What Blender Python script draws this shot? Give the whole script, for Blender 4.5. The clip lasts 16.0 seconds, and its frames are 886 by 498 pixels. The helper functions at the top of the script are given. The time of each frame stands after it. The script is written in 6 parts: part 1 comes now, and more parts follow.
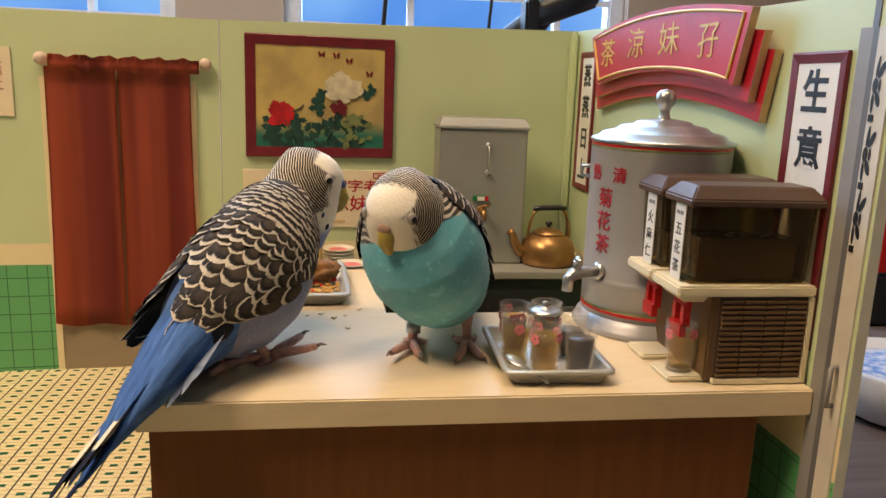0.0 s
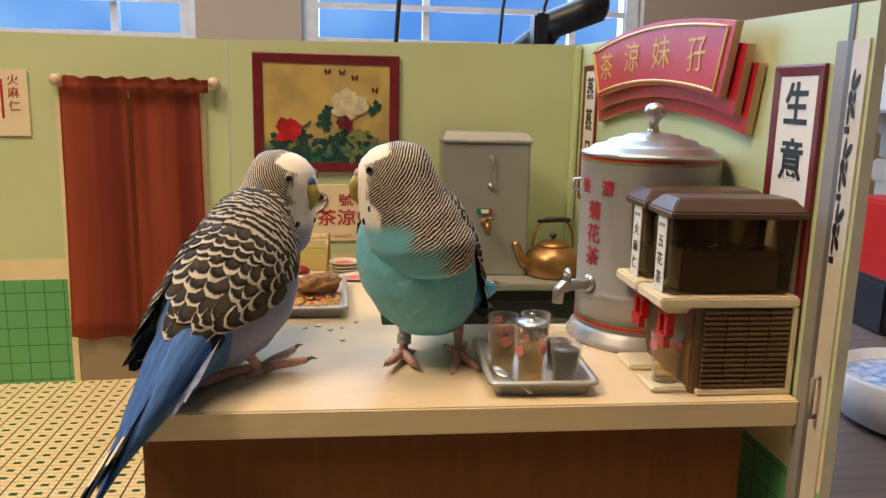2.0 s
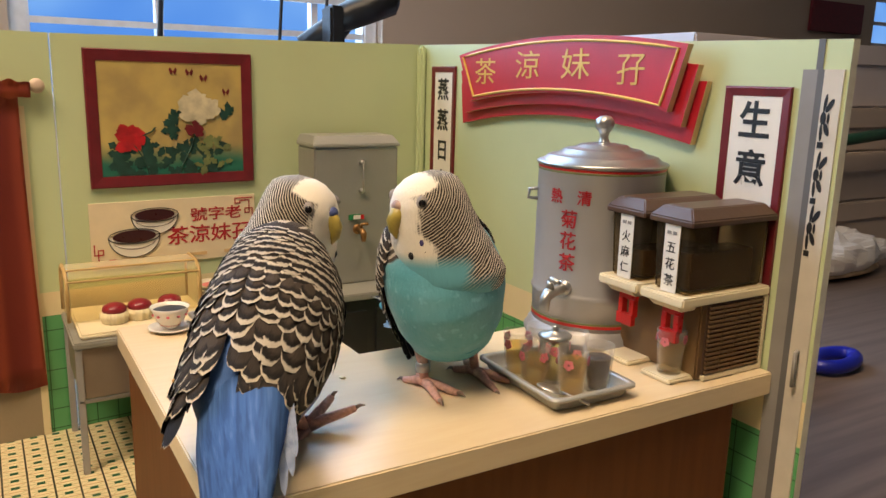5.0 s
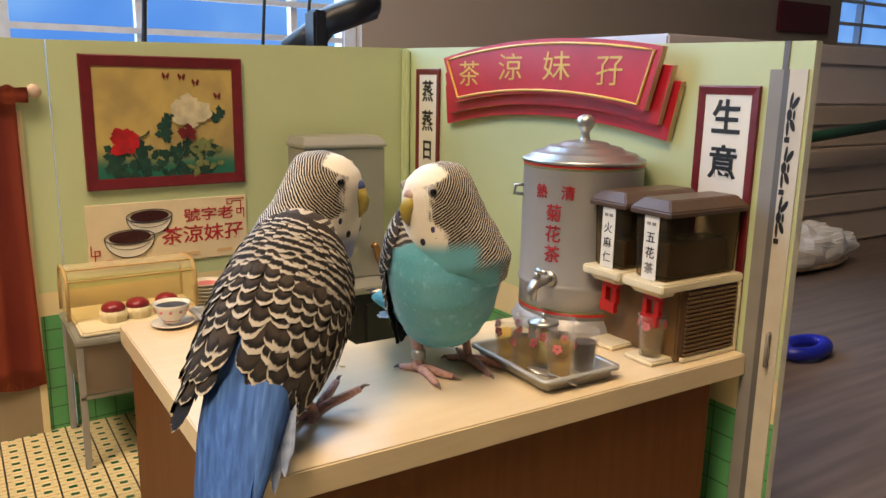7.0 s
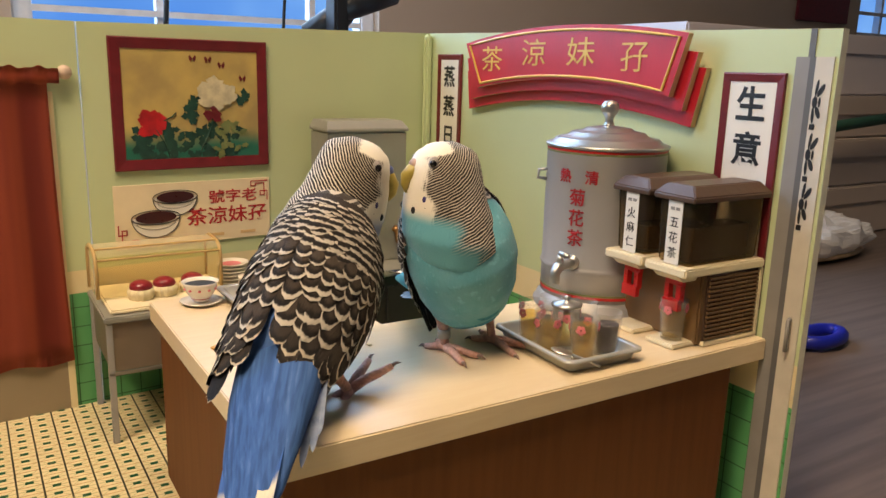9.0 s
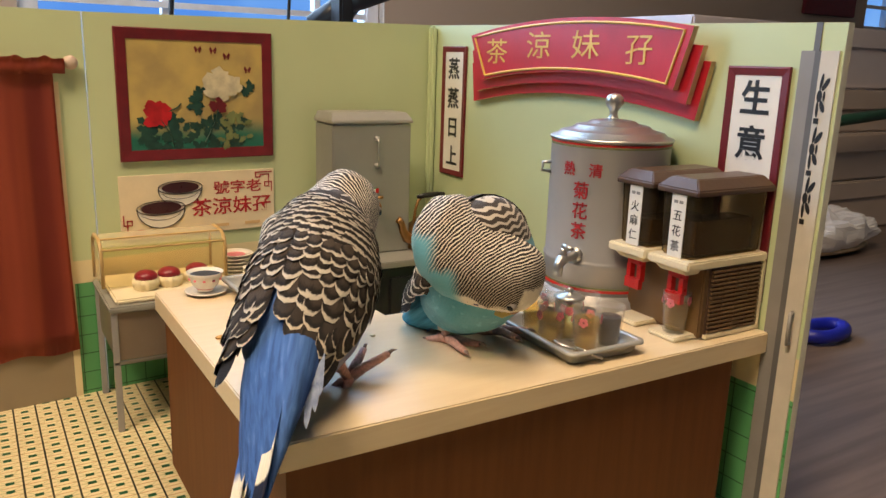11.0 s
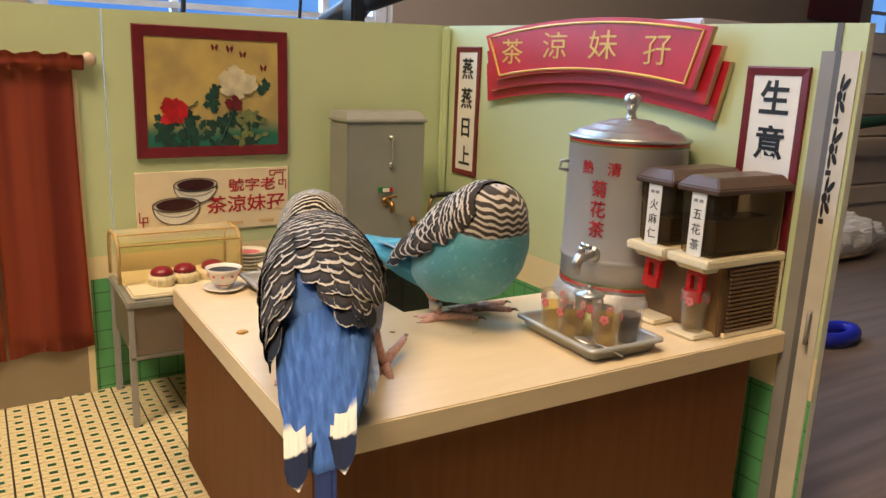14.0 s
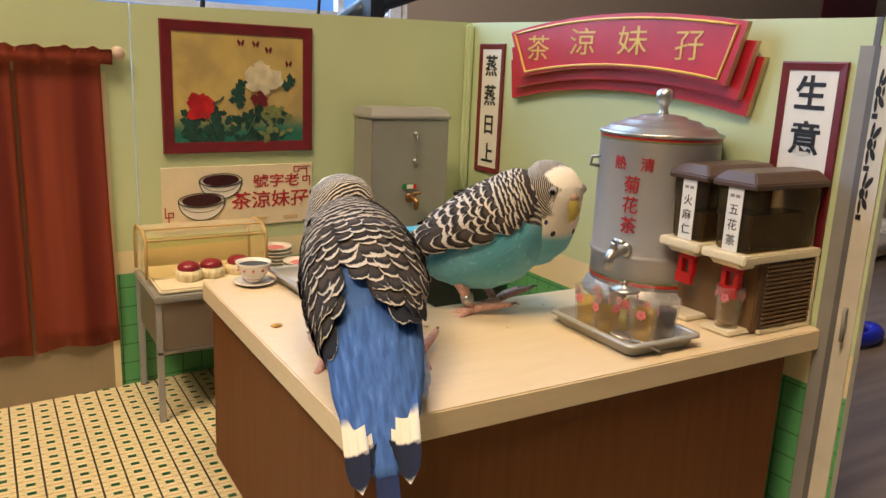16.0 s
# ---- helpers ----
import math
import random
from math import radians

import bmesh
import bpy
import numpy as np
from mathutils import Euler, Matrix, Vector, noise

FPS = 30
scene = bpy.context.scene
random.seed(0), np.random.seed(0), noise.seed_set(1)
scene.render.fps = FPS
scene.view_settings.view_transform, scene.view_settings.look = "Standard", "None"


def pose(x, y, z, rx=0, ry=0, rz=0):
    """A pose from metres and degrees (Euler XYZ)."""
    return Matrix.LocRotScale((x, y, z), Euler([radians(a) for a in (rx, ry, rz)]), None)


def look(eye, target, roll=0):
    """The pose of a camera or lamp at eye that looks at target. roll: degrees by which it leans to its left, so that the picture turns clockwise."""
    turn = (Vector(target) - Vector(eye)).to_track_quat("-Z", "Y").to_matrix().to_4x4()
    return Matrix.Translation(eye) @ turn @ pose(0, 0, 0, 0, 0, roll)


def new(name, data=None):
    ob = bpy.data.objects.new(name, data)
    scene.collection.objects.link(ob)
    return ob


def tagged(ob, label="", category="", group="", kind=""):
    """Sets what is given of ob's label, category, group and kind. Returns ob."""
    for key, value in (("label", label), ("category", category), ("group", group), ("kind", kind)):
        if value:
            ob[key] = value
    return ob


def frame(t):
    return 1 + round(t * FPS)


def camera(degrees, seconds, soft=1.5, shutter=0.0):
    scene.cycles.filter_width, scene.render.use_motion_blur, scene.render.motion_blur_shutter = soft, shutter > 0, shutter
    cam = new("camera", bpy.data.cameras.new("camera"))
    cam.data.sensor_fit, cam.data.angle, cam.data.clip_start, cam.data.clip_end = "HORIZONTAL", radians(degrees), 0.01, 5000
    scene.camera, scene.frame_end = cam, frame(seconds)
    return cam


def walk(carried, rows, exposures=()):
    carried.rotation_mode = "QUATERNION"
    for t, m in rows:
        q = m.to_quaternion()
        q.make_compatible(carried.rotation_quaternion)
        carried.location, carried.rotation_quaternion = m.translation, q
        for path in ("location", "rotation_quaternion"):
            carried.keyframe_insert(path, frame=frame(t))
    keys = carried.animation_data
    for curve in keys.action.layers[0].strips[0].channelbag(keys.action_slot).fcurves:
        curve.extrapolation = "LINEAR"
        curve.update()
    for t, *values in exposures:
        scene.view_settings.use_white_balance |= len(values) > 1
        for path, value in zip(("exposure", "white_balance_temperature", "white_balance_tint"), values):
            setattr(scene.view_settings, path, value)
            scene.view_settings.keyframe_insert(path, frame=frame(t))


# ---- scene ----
cam = camera(59.3, 16.0)
METRES, EYE, TILT, LEAN, TURN = 0.27, 0.2455, 0.0, 0.0, -8.4
ROWS = [
    (0.0, 0.0, 0.0, 0.0, 0.44, -11.98, -2.08),
    (0.5, 0.0054, -0.0128, 0.0003, 0.31, -11.66, -2.23),
    (1.0, 0.032, -0.0177, 0.0064, 1.13, -11.4, -1.7),
    (1.5, 0.0444, -0.0289, 0.0101, 2.27, -11.07, -1.1),
    (2.0, 0.068, -0.0262, 0.0119, 2.3, -11.21, -1.28),
    (2.5, -0.0484, -0.0299, 0.0305, -0.4, -11.72, -1.67),
    (3.0, -0.1134, -0.0068, 0.0457, -4.91, -12.14, -1.54),
    (3.5, -0.2487, 0.0313, 0.0595, -9.13, -12.54, -1.5),
    (4.0, -0.3659, 0.1033, 0.0481, -15.19, -12.79, -1.9),
    (4.5, -0.466, 0.1453, 0.0552, -19.63, -12.53, -2.06),
    (5.0, -0.5235, 0.13, 0.0675, -22.12, -12.19, -1.5),
    (7.5, -0.5904, 0.0624, 0.0669, -23.96, -12.06, -1.02),
    (8.0, -0.6053, 0.0639, 0.0622, -23.43, -12.42, -1.48),
    (8.5, -0.6152, 0.0578, 0.0659, -23.16, -12.65, -1.53),
    (9.0, -0.6206, 0.0548, 0.0608, -23.03, -12.94, -1.54),
    (11.5, -0.6244, 0.0483, 0.0615, -22.65, -13.54, -1.84),
    (12.0, -0.6407, 0.0506, 0.0628, -22.64, -13.54, -1.88),
    (12.5, -0.6402, 0.0513, 0.0583, -22.48, -13.36, -1.85),
    (13.0, -0.6487, 0.0532, 0.0543, -22.54, -13.19, -1.92),
    (13.5, -0.6528, 0.0509, 0.0596, -22.56, -13.12, -2.08),
    (14.0, -0.6616, 0.0553, 0.0481, -22.53, -13.25, -2.22),
    (14.5, -0.6771, 0.0592, 0.0467, -22.57, -13.26, -2.23),
    (15.0, -0.692, 0.0526, 0.0475, -22.46, -13.0, -2.23),
    (15.5, -0.7031, 0.0637, 0.0411, -22.28, -12.98, -2.27),
    (16.0, -0.7115, 0.0787, 0.0311, -22.05, -13.17, -2.38),
]
walk(cam, [(t, pose(0, 0, EYE, TILT, LEAN, TURN) @ pose(METRES * x, METRES * y, METRES * z, 90 + pitch, roll, yaw)) for t, x, y, z, yaw, pitch, roll in ROWS])

# ---- world and lights ----
world = bpy.data.worlds.new("world")
scene.world = world
world.use_nodes = True
wn = world.node_tree.nodes
sky = wn.new("ShaderNodeTexSky")
sky.sky_type = "NISHITA"
sky.sun_disc = False
sky.sun_elevation, sky.sun_rotation = radians(35), radians(160)
world.node_tree.links.new(sky.outputs[0], wn["Background"].inputs[0])
wn["Background"].inputs[1].default_value = 0.1


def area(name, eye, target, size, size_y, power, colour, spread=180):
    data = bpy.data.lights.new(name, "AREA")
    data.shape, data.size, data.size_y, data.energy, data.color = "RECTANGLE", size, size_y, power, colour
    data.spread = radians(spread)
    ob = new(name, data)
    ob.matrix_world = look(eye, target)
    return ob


# Two warm overhead lamps, assumed: no ceiling fixture is in view.
area("assumed_ceiling_light", (0.02, 0.30, 1.48), (0.04, 0.42, 0.1), 0.50, 0.40, 4.8, (1.0, 0.73, 0.46), 120)
area("assumed_ceiling_light", (-0.80, 0.05, 1.46), (-0.32, 0.55, 0.1), 0.50, 0.50, 12.6, (1.0, 0.74, 0.49), 120)
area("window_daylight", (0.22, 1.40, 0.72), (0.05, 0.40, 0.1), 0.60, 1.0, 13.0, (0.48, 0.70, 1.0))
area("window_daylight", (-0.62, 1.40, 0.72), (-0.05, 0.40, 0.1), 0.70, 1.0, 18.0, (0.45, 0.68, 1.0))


# ---- materials ----
def mat(name, colour, rough=0.6, metal=0.0, vary=0.12, scale=60.0, bump=0.15, bump_scale=400.0, coat=0.0, spec=0.5, tint=None):
    """A surface with variation at two scales: stains and fine grain."""
    m = bpy.data.materials.new(name)
    m.use_nodes = True
    nt = m.node_tree
    n, l = nt.nodes, nt.links
    b = n["Principled BSDF"]
    b.inputs["Metallic"].default_value = metal
    b.inputs["Coat Weight"].default_value = coat
    b.inputs["Specular IOR Level"].default_value = spec
    tc = n.new("ShaderNodeTexCoord")
    big = n.new("ShaderNodeTexNoise")
    big.inputs["Scale"].default_value, big.inputs["Detail"].default_value = scale, 4
    fine = n.new("ShaderNodeTexNoise")
    fine.inputs["Scale"].default_value, fine.inputs["Detail"].default_value = bump_scale, 3
    for tex in (big, fine):
        l.new(tc.outputs["Object"], tex.inputs["Vector"])
    mix = n.new("ShaderNodeMix")
    mix.data_type = "RGBA"
    other = tint or tuple(c * (1 - vary) for c in colour)
    mix.inputs["A"].default_value = (*colour, 1)
    mix.inputs["B"].default_value = (*other, 1)
    ramp = n.new("ShaderNodeMapRange")
    ramp.inputs["From Min"].default_value, ramp.inputs["From Max"].default_value = 0.35, 0.7
    l.new(big.outputs["Fac"], ramp.inputs["Value"])
    l.new(ramp.outputs["Result"], mix.inputs["Factor"])
    l.new(mix.outputs["Result"], b.inputs["Base Color"])
    rr = n.new("ShaderNodeMapRange")
    rr.inputs["To Min"].default_value, rr.inputs["To Max"].default_value = max(0.02, rough - 0.08), min(1, rough + 0.08)
    l.new(fine.outputs["Fac"], rr.inputs["Value"])
    l.new(rr.outputs["Result"], b.inputs["Roughness"])
    bp = n.new("ShaderNodeBump")
    bp.inputs["Strength"].default_value, bp.inputs["Distance"].default_value = bump, 0.0006
    l.new(fine.outputs["Fac"], bp.inputs["Height"])
    l.new(bp.outputs["Normal"], b.inputs["Normal"])
    return m


def glass(name, colour, rough=0.03, mixin=0.25, rim=0.5, skin=None):
    """Thin clear plastic: part see-through, part glossy."""
    m = bpy.data.materials.new(name)
    m.use_nodes = True
    n, l = m.node_tree.nodes, m.node_tree.links
    b = n["Principled BSDF"]
    b.inputs["Base Color"].default_value = (*(skin or colour), 1)
    b.inputs["Roughness"].default_value = max(rough, 0.05)
    tr = n.new("ShaderNodeBsdfTransparent")
    tr.inputs["Color"].default_value = (*colour, 1)
    mx = n.new("ShaderNodeMixShader")
    lw = n.new("ShaderNodeLayerWeight")
    lw.inputs["Blend"].default_value = 0.35
    mr = n.new("ShaderNodeMapRange")
    mr.inputs["To Min"].default_value, mr.inputs["To Max"].default_value = mixin, min(1.0, mixin + rim)
    l.new(lw.outputs["Facing"], mr.inputs["Value"])
    l.new(mr.outputs["Result"], mx.inputs["Fac"])
    l.new(tr.outputs[0], mx.inputs[1])
    l.new(b.outputs[0], mx.inputs[2])
    l.new(mx.outputs[0], n["Material Output"].inputs["Surface"])
    return m


class Nodes:
    """Short hand for math on node sockets."""

    def __init__(self, m):
        self.t = m.node_tree
        self.n, self.l = m.node_tree.nodes, m.node_tree.links

    def put(self, sock, v):
        if isinstance(v, (int, float)):
            sock.default_value = v
        else:
            self.l.new(v, sock)

    def m(self, op, a, b=0.0, c=0.0):
        k = self.n.new("ShaderNodeMath")
        k.operation = op
        for s, v in zip(k.inputs, (a, b, c)):
            self.put(s, v)
        return k.outputs[0]

    def step(self, v, lo, hi):
        k = self.n.new("ShaderNodeMapRange")
        k.interpolation_type = "SMOOTHSTEP"
        self.put(k.inputs["Value"], v)
        self.put(k.inputs["From Min"], lo)
        self.put(k.inputs["From Max"], hi)
        return k.outputs["Result"]

    def mix(self, f, a, b):
        k = self.n.new("ShaderNodeMix")
        k.data_type = "RGBA"
        self.put(k.inputs["Factor"], f)
        for key, v in (("A", a), ("B", b)):
            if isinstance(v, tuple):
                k.inputs[key].default_value = (*v, 1)
            else:
                self.l.new(v, k.inputs[key])
        return k.outputs["Result"]

    def xyz(self, which="Object"):
        tc = self.n.new("ShaderNodeTexCoord")
        s = self.n.new("ShaderNodeSeparateXYZ")
        self.l.new(tc.outputs[which], s.inputs[0])
        return tc.outputs[which], s.outputs[0], s.outputs[1], s.outputs[2]

    def noise(self, vec, scale, detail=3):
        k = self.n.new("ShaderNodeTexNoise")
        k.inputs["Scale"].default_value, k.inputs["Detail"].default_value = scale, detail
        if vec is not None:
            self.l.new(vec, k.inputs["Vector"])
        return k.outputs["Fac"]

    def base(self, colour, rough=None):
        b = self.n["Principled BSDF"]
        self.l.new(colour, b.inputs["Base Color"])
        if rough is not None:
            self.put(b.inputs["Roughness"], rough)

    def bump(self, h, strength, dist):
        bp = self.n.new("ShaderNodeBump")
        bp.inputs["Strength"].default_value, bp.inputs["Distance"].default_value = strength, dist
        self.l.new(h, bp.inputs["Height"])
        self.l.new(bp.outputs["Normal"], self.n["Principled BSDF"].inputs["Normal"])


def plain(name):
    m = bpy.data.materials.new(name)
    m.use_nodes = True
    return m, Nodes(m)


def floor_print():
    """Printed mosaic: cream octagons, green dots, dark joints along the room."""
    m, k = plain("printed_mosaic")
    vec, x, y, z = k.xyz()
    px, py = 0.0145, 0.0105
    fx = k.m("ABSOLUTE", k.m("SUBTRACT", k.m("FRACT", k.m("DIVIDE", k.m("ADD", x, 0.17), px)), 0.5))
    fy = k.m("ABSOLUTE", k.m("SUBTRACT", k.m("FRACT", k.m("DIVIDE", y, py)), 0.5))
    fine = k.noise(vec, 900)
    cream = k.mix(k.noise(vec, 30), (0.72, 0.63, 0.39), (0.63, 0.53, 0.31))
    joint = k.step(fx, 0.452, 0.466)
    row = k.step(fy, 0.44, 0.47)
    mid = k.m("SUBTRACT", 1.0, k.step(fy, 0.02, 0.05))
    dot = k.m("MULTIPLY", k.m("LESS_THAN", fx, 0.165), k.m("GREATER_THAN", fy, 0.33))
    # octagon outline between the dots
    ring = k.m("ABSOLUTE", k.m("SUBTRACT", k.m("ADD", fx, k.m("MULTIPLY", fy, 0.8)), 0.44))
    ring = k.m("SUBTRACT", 1.0, k.step(ring, 0.0, 0.035))
    c = k.mix(k.m("MULTIPLY", ring, 0.85), cream, (0.22, 0.30, 0.14))
    c = k.mix(k.m("MULTIPLY", row, 0.6), c, (0.25, 0.30, 0.16))
    c = k.mix(k.m("MULTIPLY", mid, 0.75), c, (0.34, 0.15, 0.05))
    c = k.mix(dot, c, (0.012, 0.085, 0.04))
    c = k.mix(joint, c, (0.035, 0.04, 0.03))
    k.base(c, 0.42)
    k.bump(fine, 0.08, 0.0003)
    return m


def wall_tiles():
    """Printed green wall tiles with darker joints."""
    m, k = plain("printed_green_tiles")
    vec, x, y, z = k.xyz()
    p = 0.0150
    along = k.m("ADD", x, y)
    fx = k.m("FRACT", k.m("DIVIDE", along, p))
    fz = k.m("FRACT", k.m("DIVIDE", k.m("ADD", z, 0.008), p))
    line = k.m("MAXIMUM", k.m("GREATER_THAN", fx, 0.95), k.m("GREATER_THAN", fz, 0.95))
    g = k.mix(k.noise(vec, 45), (0.09, 0.34, 0.13), (0.13, 0.42, 0.17))
    k.base(k.mix(line, g, (0.03, 0.13, 0.05)), 0.35)
    k.bump(k.noise(vec, 700), 0.06, 0.0003)
    return m


def worktop_wood():
    m, k = plain("cream_painted_wood")
    vec, x, y, z = k.xyz()
    mp = k.n.new("ShaderNodeMapping")
    mp.inputs["Scale"].default_value = (14, 90, 160)
    k.l.new(vec, mp.inputs["Vector"])
    grain = k.noise(mp.outputs[0], 1.6, 6)
    grain.node.inputs["Distortion"].default_value = 1.4
    c = k.mix(k.step(grain, 0.3, 0.75), (0.71, 0.59, 0.40), (0.68, 0.55, 0.36))
    c = k.mix(k.m("MULTIPLY", k.step(k.noise(vec, 22), 0.55, 0.8), 0.3), c, (0.62, 0.50, 0.34))
    k.base(c, 0.33)
    k.bump(grain, 0.10, 0.0005)
    return m


def brown_wood():
    m, k = plain("brown_veneer")
    vec, x, y, z = k.xyz()
    mp = k.n.new("ShaderNodeMapping")
    mp.inputs["Scale"].default_value = (160, 160, 12)
    k.l.new(vec, mp.inputs["Vector"])
    grain = k.noise(mp.outputs[0], 1.2, 6)
    c = k.mix(k.step(grain, 0.3, 0.75), (0.150, 0.054, 0.016), (0.125, 0.044, 0.013))
    c = k.mix(k.m("MULTIPLY", k.step(k.noise(vec, 900, 2), 0.55, 0.72), 0.4), c, (0.13, 0.052, 0.02))
    k.base(c, 0.6)
    k.n["Principled BSDF"].inputs["Specular IOR Level"].default_value = 0.2
    k.bump(grain, 0.1, 0.0004)
    return m


def table_wood():
    m, k = plain("dark_table_laminate")
    vec, x, y, z = k.xyz()
    mp = k.n.new("ShaderNodeMapping")
    mp.inputs["Scale"].default_value = (3, 40, 3)
    k.l.new(vec, mp.inputs["Vector"])
    grain = k.noise(mp.outputs[0], 2.0, 6)
    k.base(k.mix(k.step(grain, 0.3, 0.7), (0.105, 0.080, 0.072), (0.165, 0.128, 0.112)), 0.42)
    k.bump(grain, 0.1, 0.0005)
    return m


def curtain_fold_shade():
    """Rust red printed card; shade of soft folds is coloured in, running down it."""
    m, k = plain("rust_red_card_curtain")
    vec, x, y, z = k.xyz()
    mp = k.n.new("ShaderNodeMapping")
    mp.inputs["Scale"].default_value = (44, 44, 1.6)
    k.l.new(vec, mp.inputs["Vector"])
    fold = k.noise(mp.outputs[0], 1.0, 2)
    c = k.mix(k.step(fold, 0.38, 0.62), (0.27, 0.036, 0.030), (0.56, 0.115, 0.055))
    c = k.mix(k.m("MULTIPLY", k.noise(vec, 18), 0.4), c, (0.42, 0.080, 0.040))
    k.base(c, 0.6)
    k.bump(k.noise(vec, 500), 0.12, 0.0005)
    return m


def gold_paper():
    """Aged gold ground of the painting, going green to the lower edge as printed."""
    m, k = plain("painted_gold_ground")
    vec, x, y, z = k.xyz()
    big = k.noise(vec, 28, 4)
    c = k.mix(k.step(big, 0.3, 0.75), (0.58, 0.44, 0.14), (0.36, 0.27, 0.11))
    low = k.m("SUBTRACT", k.m("MULTIPLY", k.noise(vec, 40), 0.02), y)
    c = k.mix(k.step(low, 0.026, 0.044), c, (0.02, 0.15, 0.10))
    k.base(c, 0.35)
    return m


def outside_view():
    m, k = plain("bright_outside")
    vec, x, y, z = k.xyz()
    c = k.mix(k.step(k.noise(vec, 2.0), 0.35, 0.65), (0.10, 0.30, 0.85), (0.25, 0.52, 1.0))
    e = k.n.new("ShaderNodeEmission")
    k.l.new(c, e.inputs["Color"])
    e.inputs["Strength"].default_value = 0.95
    k.l.new(e.outputs[0], k.n["Material Output"].inputs["Surface"])
    return m


M_GREEN = mat("pale_green_card", (0.54, 0.63, 0.37), 0.45, vary=0.06, scale=12, bump=0.05)
M_CREAM = mat("cream_card", (0.78, 0.68, 0.42), 0.5, vary=0.08, scale=20, bump=0.05)
M_TILES = wall_tiles()
M_FLOOR = floor_print()
M_EDGE = mat("white_card_edge", (0.72, 0.72, 0.62), 0.7, scale=80)
M_WORKTOP = worktop_wood()
M_BROWN = brown_wood()
M_TABLE = table_wood()
M_RED = mat("red_lacquer", (0.50, 0.012, 0.028), 0.4, vary=0.2, scale=40)
M_GOLD = mat("gold_ink", (0.72, 0.48, 0.09), 0.35, vary=0.15)
M_EDGEGOLD = mat("pale_gold_edge", (0.72, 0.50, 0.25), 0.5)
M_MAROON = mat("maroon_frame", (0.16, 0.012, 0.018), 0.4, vary=0.25, scale=90)
M_WHITE = mat("white_paper", (0.80, 0.78, 0.72), 0.55, vary=0.04)
M_BLACK = mat("black_ink", (0.012, 0.012, 0.013), 0.5)
M_REDINK = mat("red_ink", (0.42, 0.02, 0.03), 0.5)
M_PAPER = mat("cream_poster_paper", (0.78, 0.68, 0.48), 0.5, vary=0.07)
M_SOUP = mat("dark_tea", (0.045, 0.008, 0.010), 0.3)
M_STEEL = mat("brushed_aluminium", (0.50, 0.50, 0.49), 0.34, 0.9, vary=0.10, scale=50, bump=0.08)
M_STEELPAINT = mat("silver_paint", (0.40, 0.40, 0.41), 0.40, 0.35, vary=0.08, scale=35, bump=0.05)
M_TRAY = mat("dull_tray_metal", (0.50, 0.51, 0.50), 0.38, 0.4, vary=0.08, scale=50)
M_GREYMETAL = mat("grey_painted_metal", (0.34, 0.34, 0.31), 0.45, 0.35, vary=0.1, scale=25)
M_GREYDARK = mat("black_stove_front", (0.018, 0.019, 0.02), 0.35, vary=0.3)
M_BRASS = mat("worn_copper", (0.36, 0.20, 0.075), 0.36, 0.75, vary=0.35, scale=70)
M_BROWNPLASTIC = mat("brown_plastic", (0.085, 0.050, 0.035), 0.38, vary=0.12)
M_BROWNBODY = mat("brown_painted_body", (0.165, 0.098, 0.045), 0.42, vary=0.15)
M_IVORY = mat("ivory_plastic", (0.78, 0.70, 0.50), 0.42, vary=0.06)
M_REDPLASTIC = mat("red_plastic", (0.52, 0.012, 0.012), 0.3)
M_CURTAIN = curtain_fold_shade()
M_KNOB = mat("pale_wood_knob", (0.62, 0.48, 0.38), 0.45)
M_DOOR = mat("taupe_door", (0.30, 0.24, 0.16), 0.5, vary=0.1, scale=15)
M_TRACK = mat("grey_door_track", (0.27, 0.26, 0.25), 0.45)
M_TRACKDARK = mat("dark_grey_groove", (0.13, 0.13, 0.135), 0.45)
M_TANK = glass("smoked_plastic", (0.80, 0.72, 0.56), 0.06, mixin=0.07, rim=0.4, skin=(0.16, 0.13, 0.09))
M_TANKTEA = mat("brown_tea_block", (0.075, 0.044, 0.020), 0.25)
M_CLEAR = glass("clear_plastic", (0.97, 0.96, 0.94), 0.08, mixin=0.03, rim=0.30, skin=(0.80, 0.78, 0.76))
M_AMBERCOVER = glass("amber_plastic", (0.96, 0.90, 0.70), 0.08, mixin=0.06)
M_TEA = glass("amber_tea", (0.97, 0.84, 0.48), 0.08, mixin=0.08, rim=0.10, skin=(0.85, 0.58, 0.10))
M_TEADARK = mat("dark_herbal_tea", (0.035, 0.030, 0.040), 0.3)
M_PINK = mat("pink_flower_print", (0.72, 0.20, 0.24), 0.4)
M_BUNRED = mat("red_glaze", (0.26, 0.018, 0.03), 0.3, vary=0.3, scale=200)
M_CAKE = mat("cream_cake", (0.76, 0.66, 0.42), 0.6)
M_CHINA = mat("white_china", (0.78, 0.74, 0.66), 0.22, vary=0.03)
M_FRIED = mat("fried_crust", (0.26, 0.12, 0.030), 0.6, vary=0.5, scale=250, bump=0.9, bump_scale=600)
M_RICE = mat("yellow_fried_rice", (0.60, 0.34, 0.08), 0.55, vary=0.4, scale=400)
M_GREENLABEL = mat("green_label", (0.02, 0.22, 0.07), 0.4)
M_PETALRED = mat("red_peony", (0.55, 0.015, 0.02), 0.4, vary=0.5, scale=120)
M_PETALWHITE = mat("white_peony", (0.70, 0.64, 0.44), 0.4, vary=0.35, scale=120)
M_LEAF = mat("dark_teal_leaf", (0.018, 0.07, 0.05), 0.4, vary=0.5, scale=150)
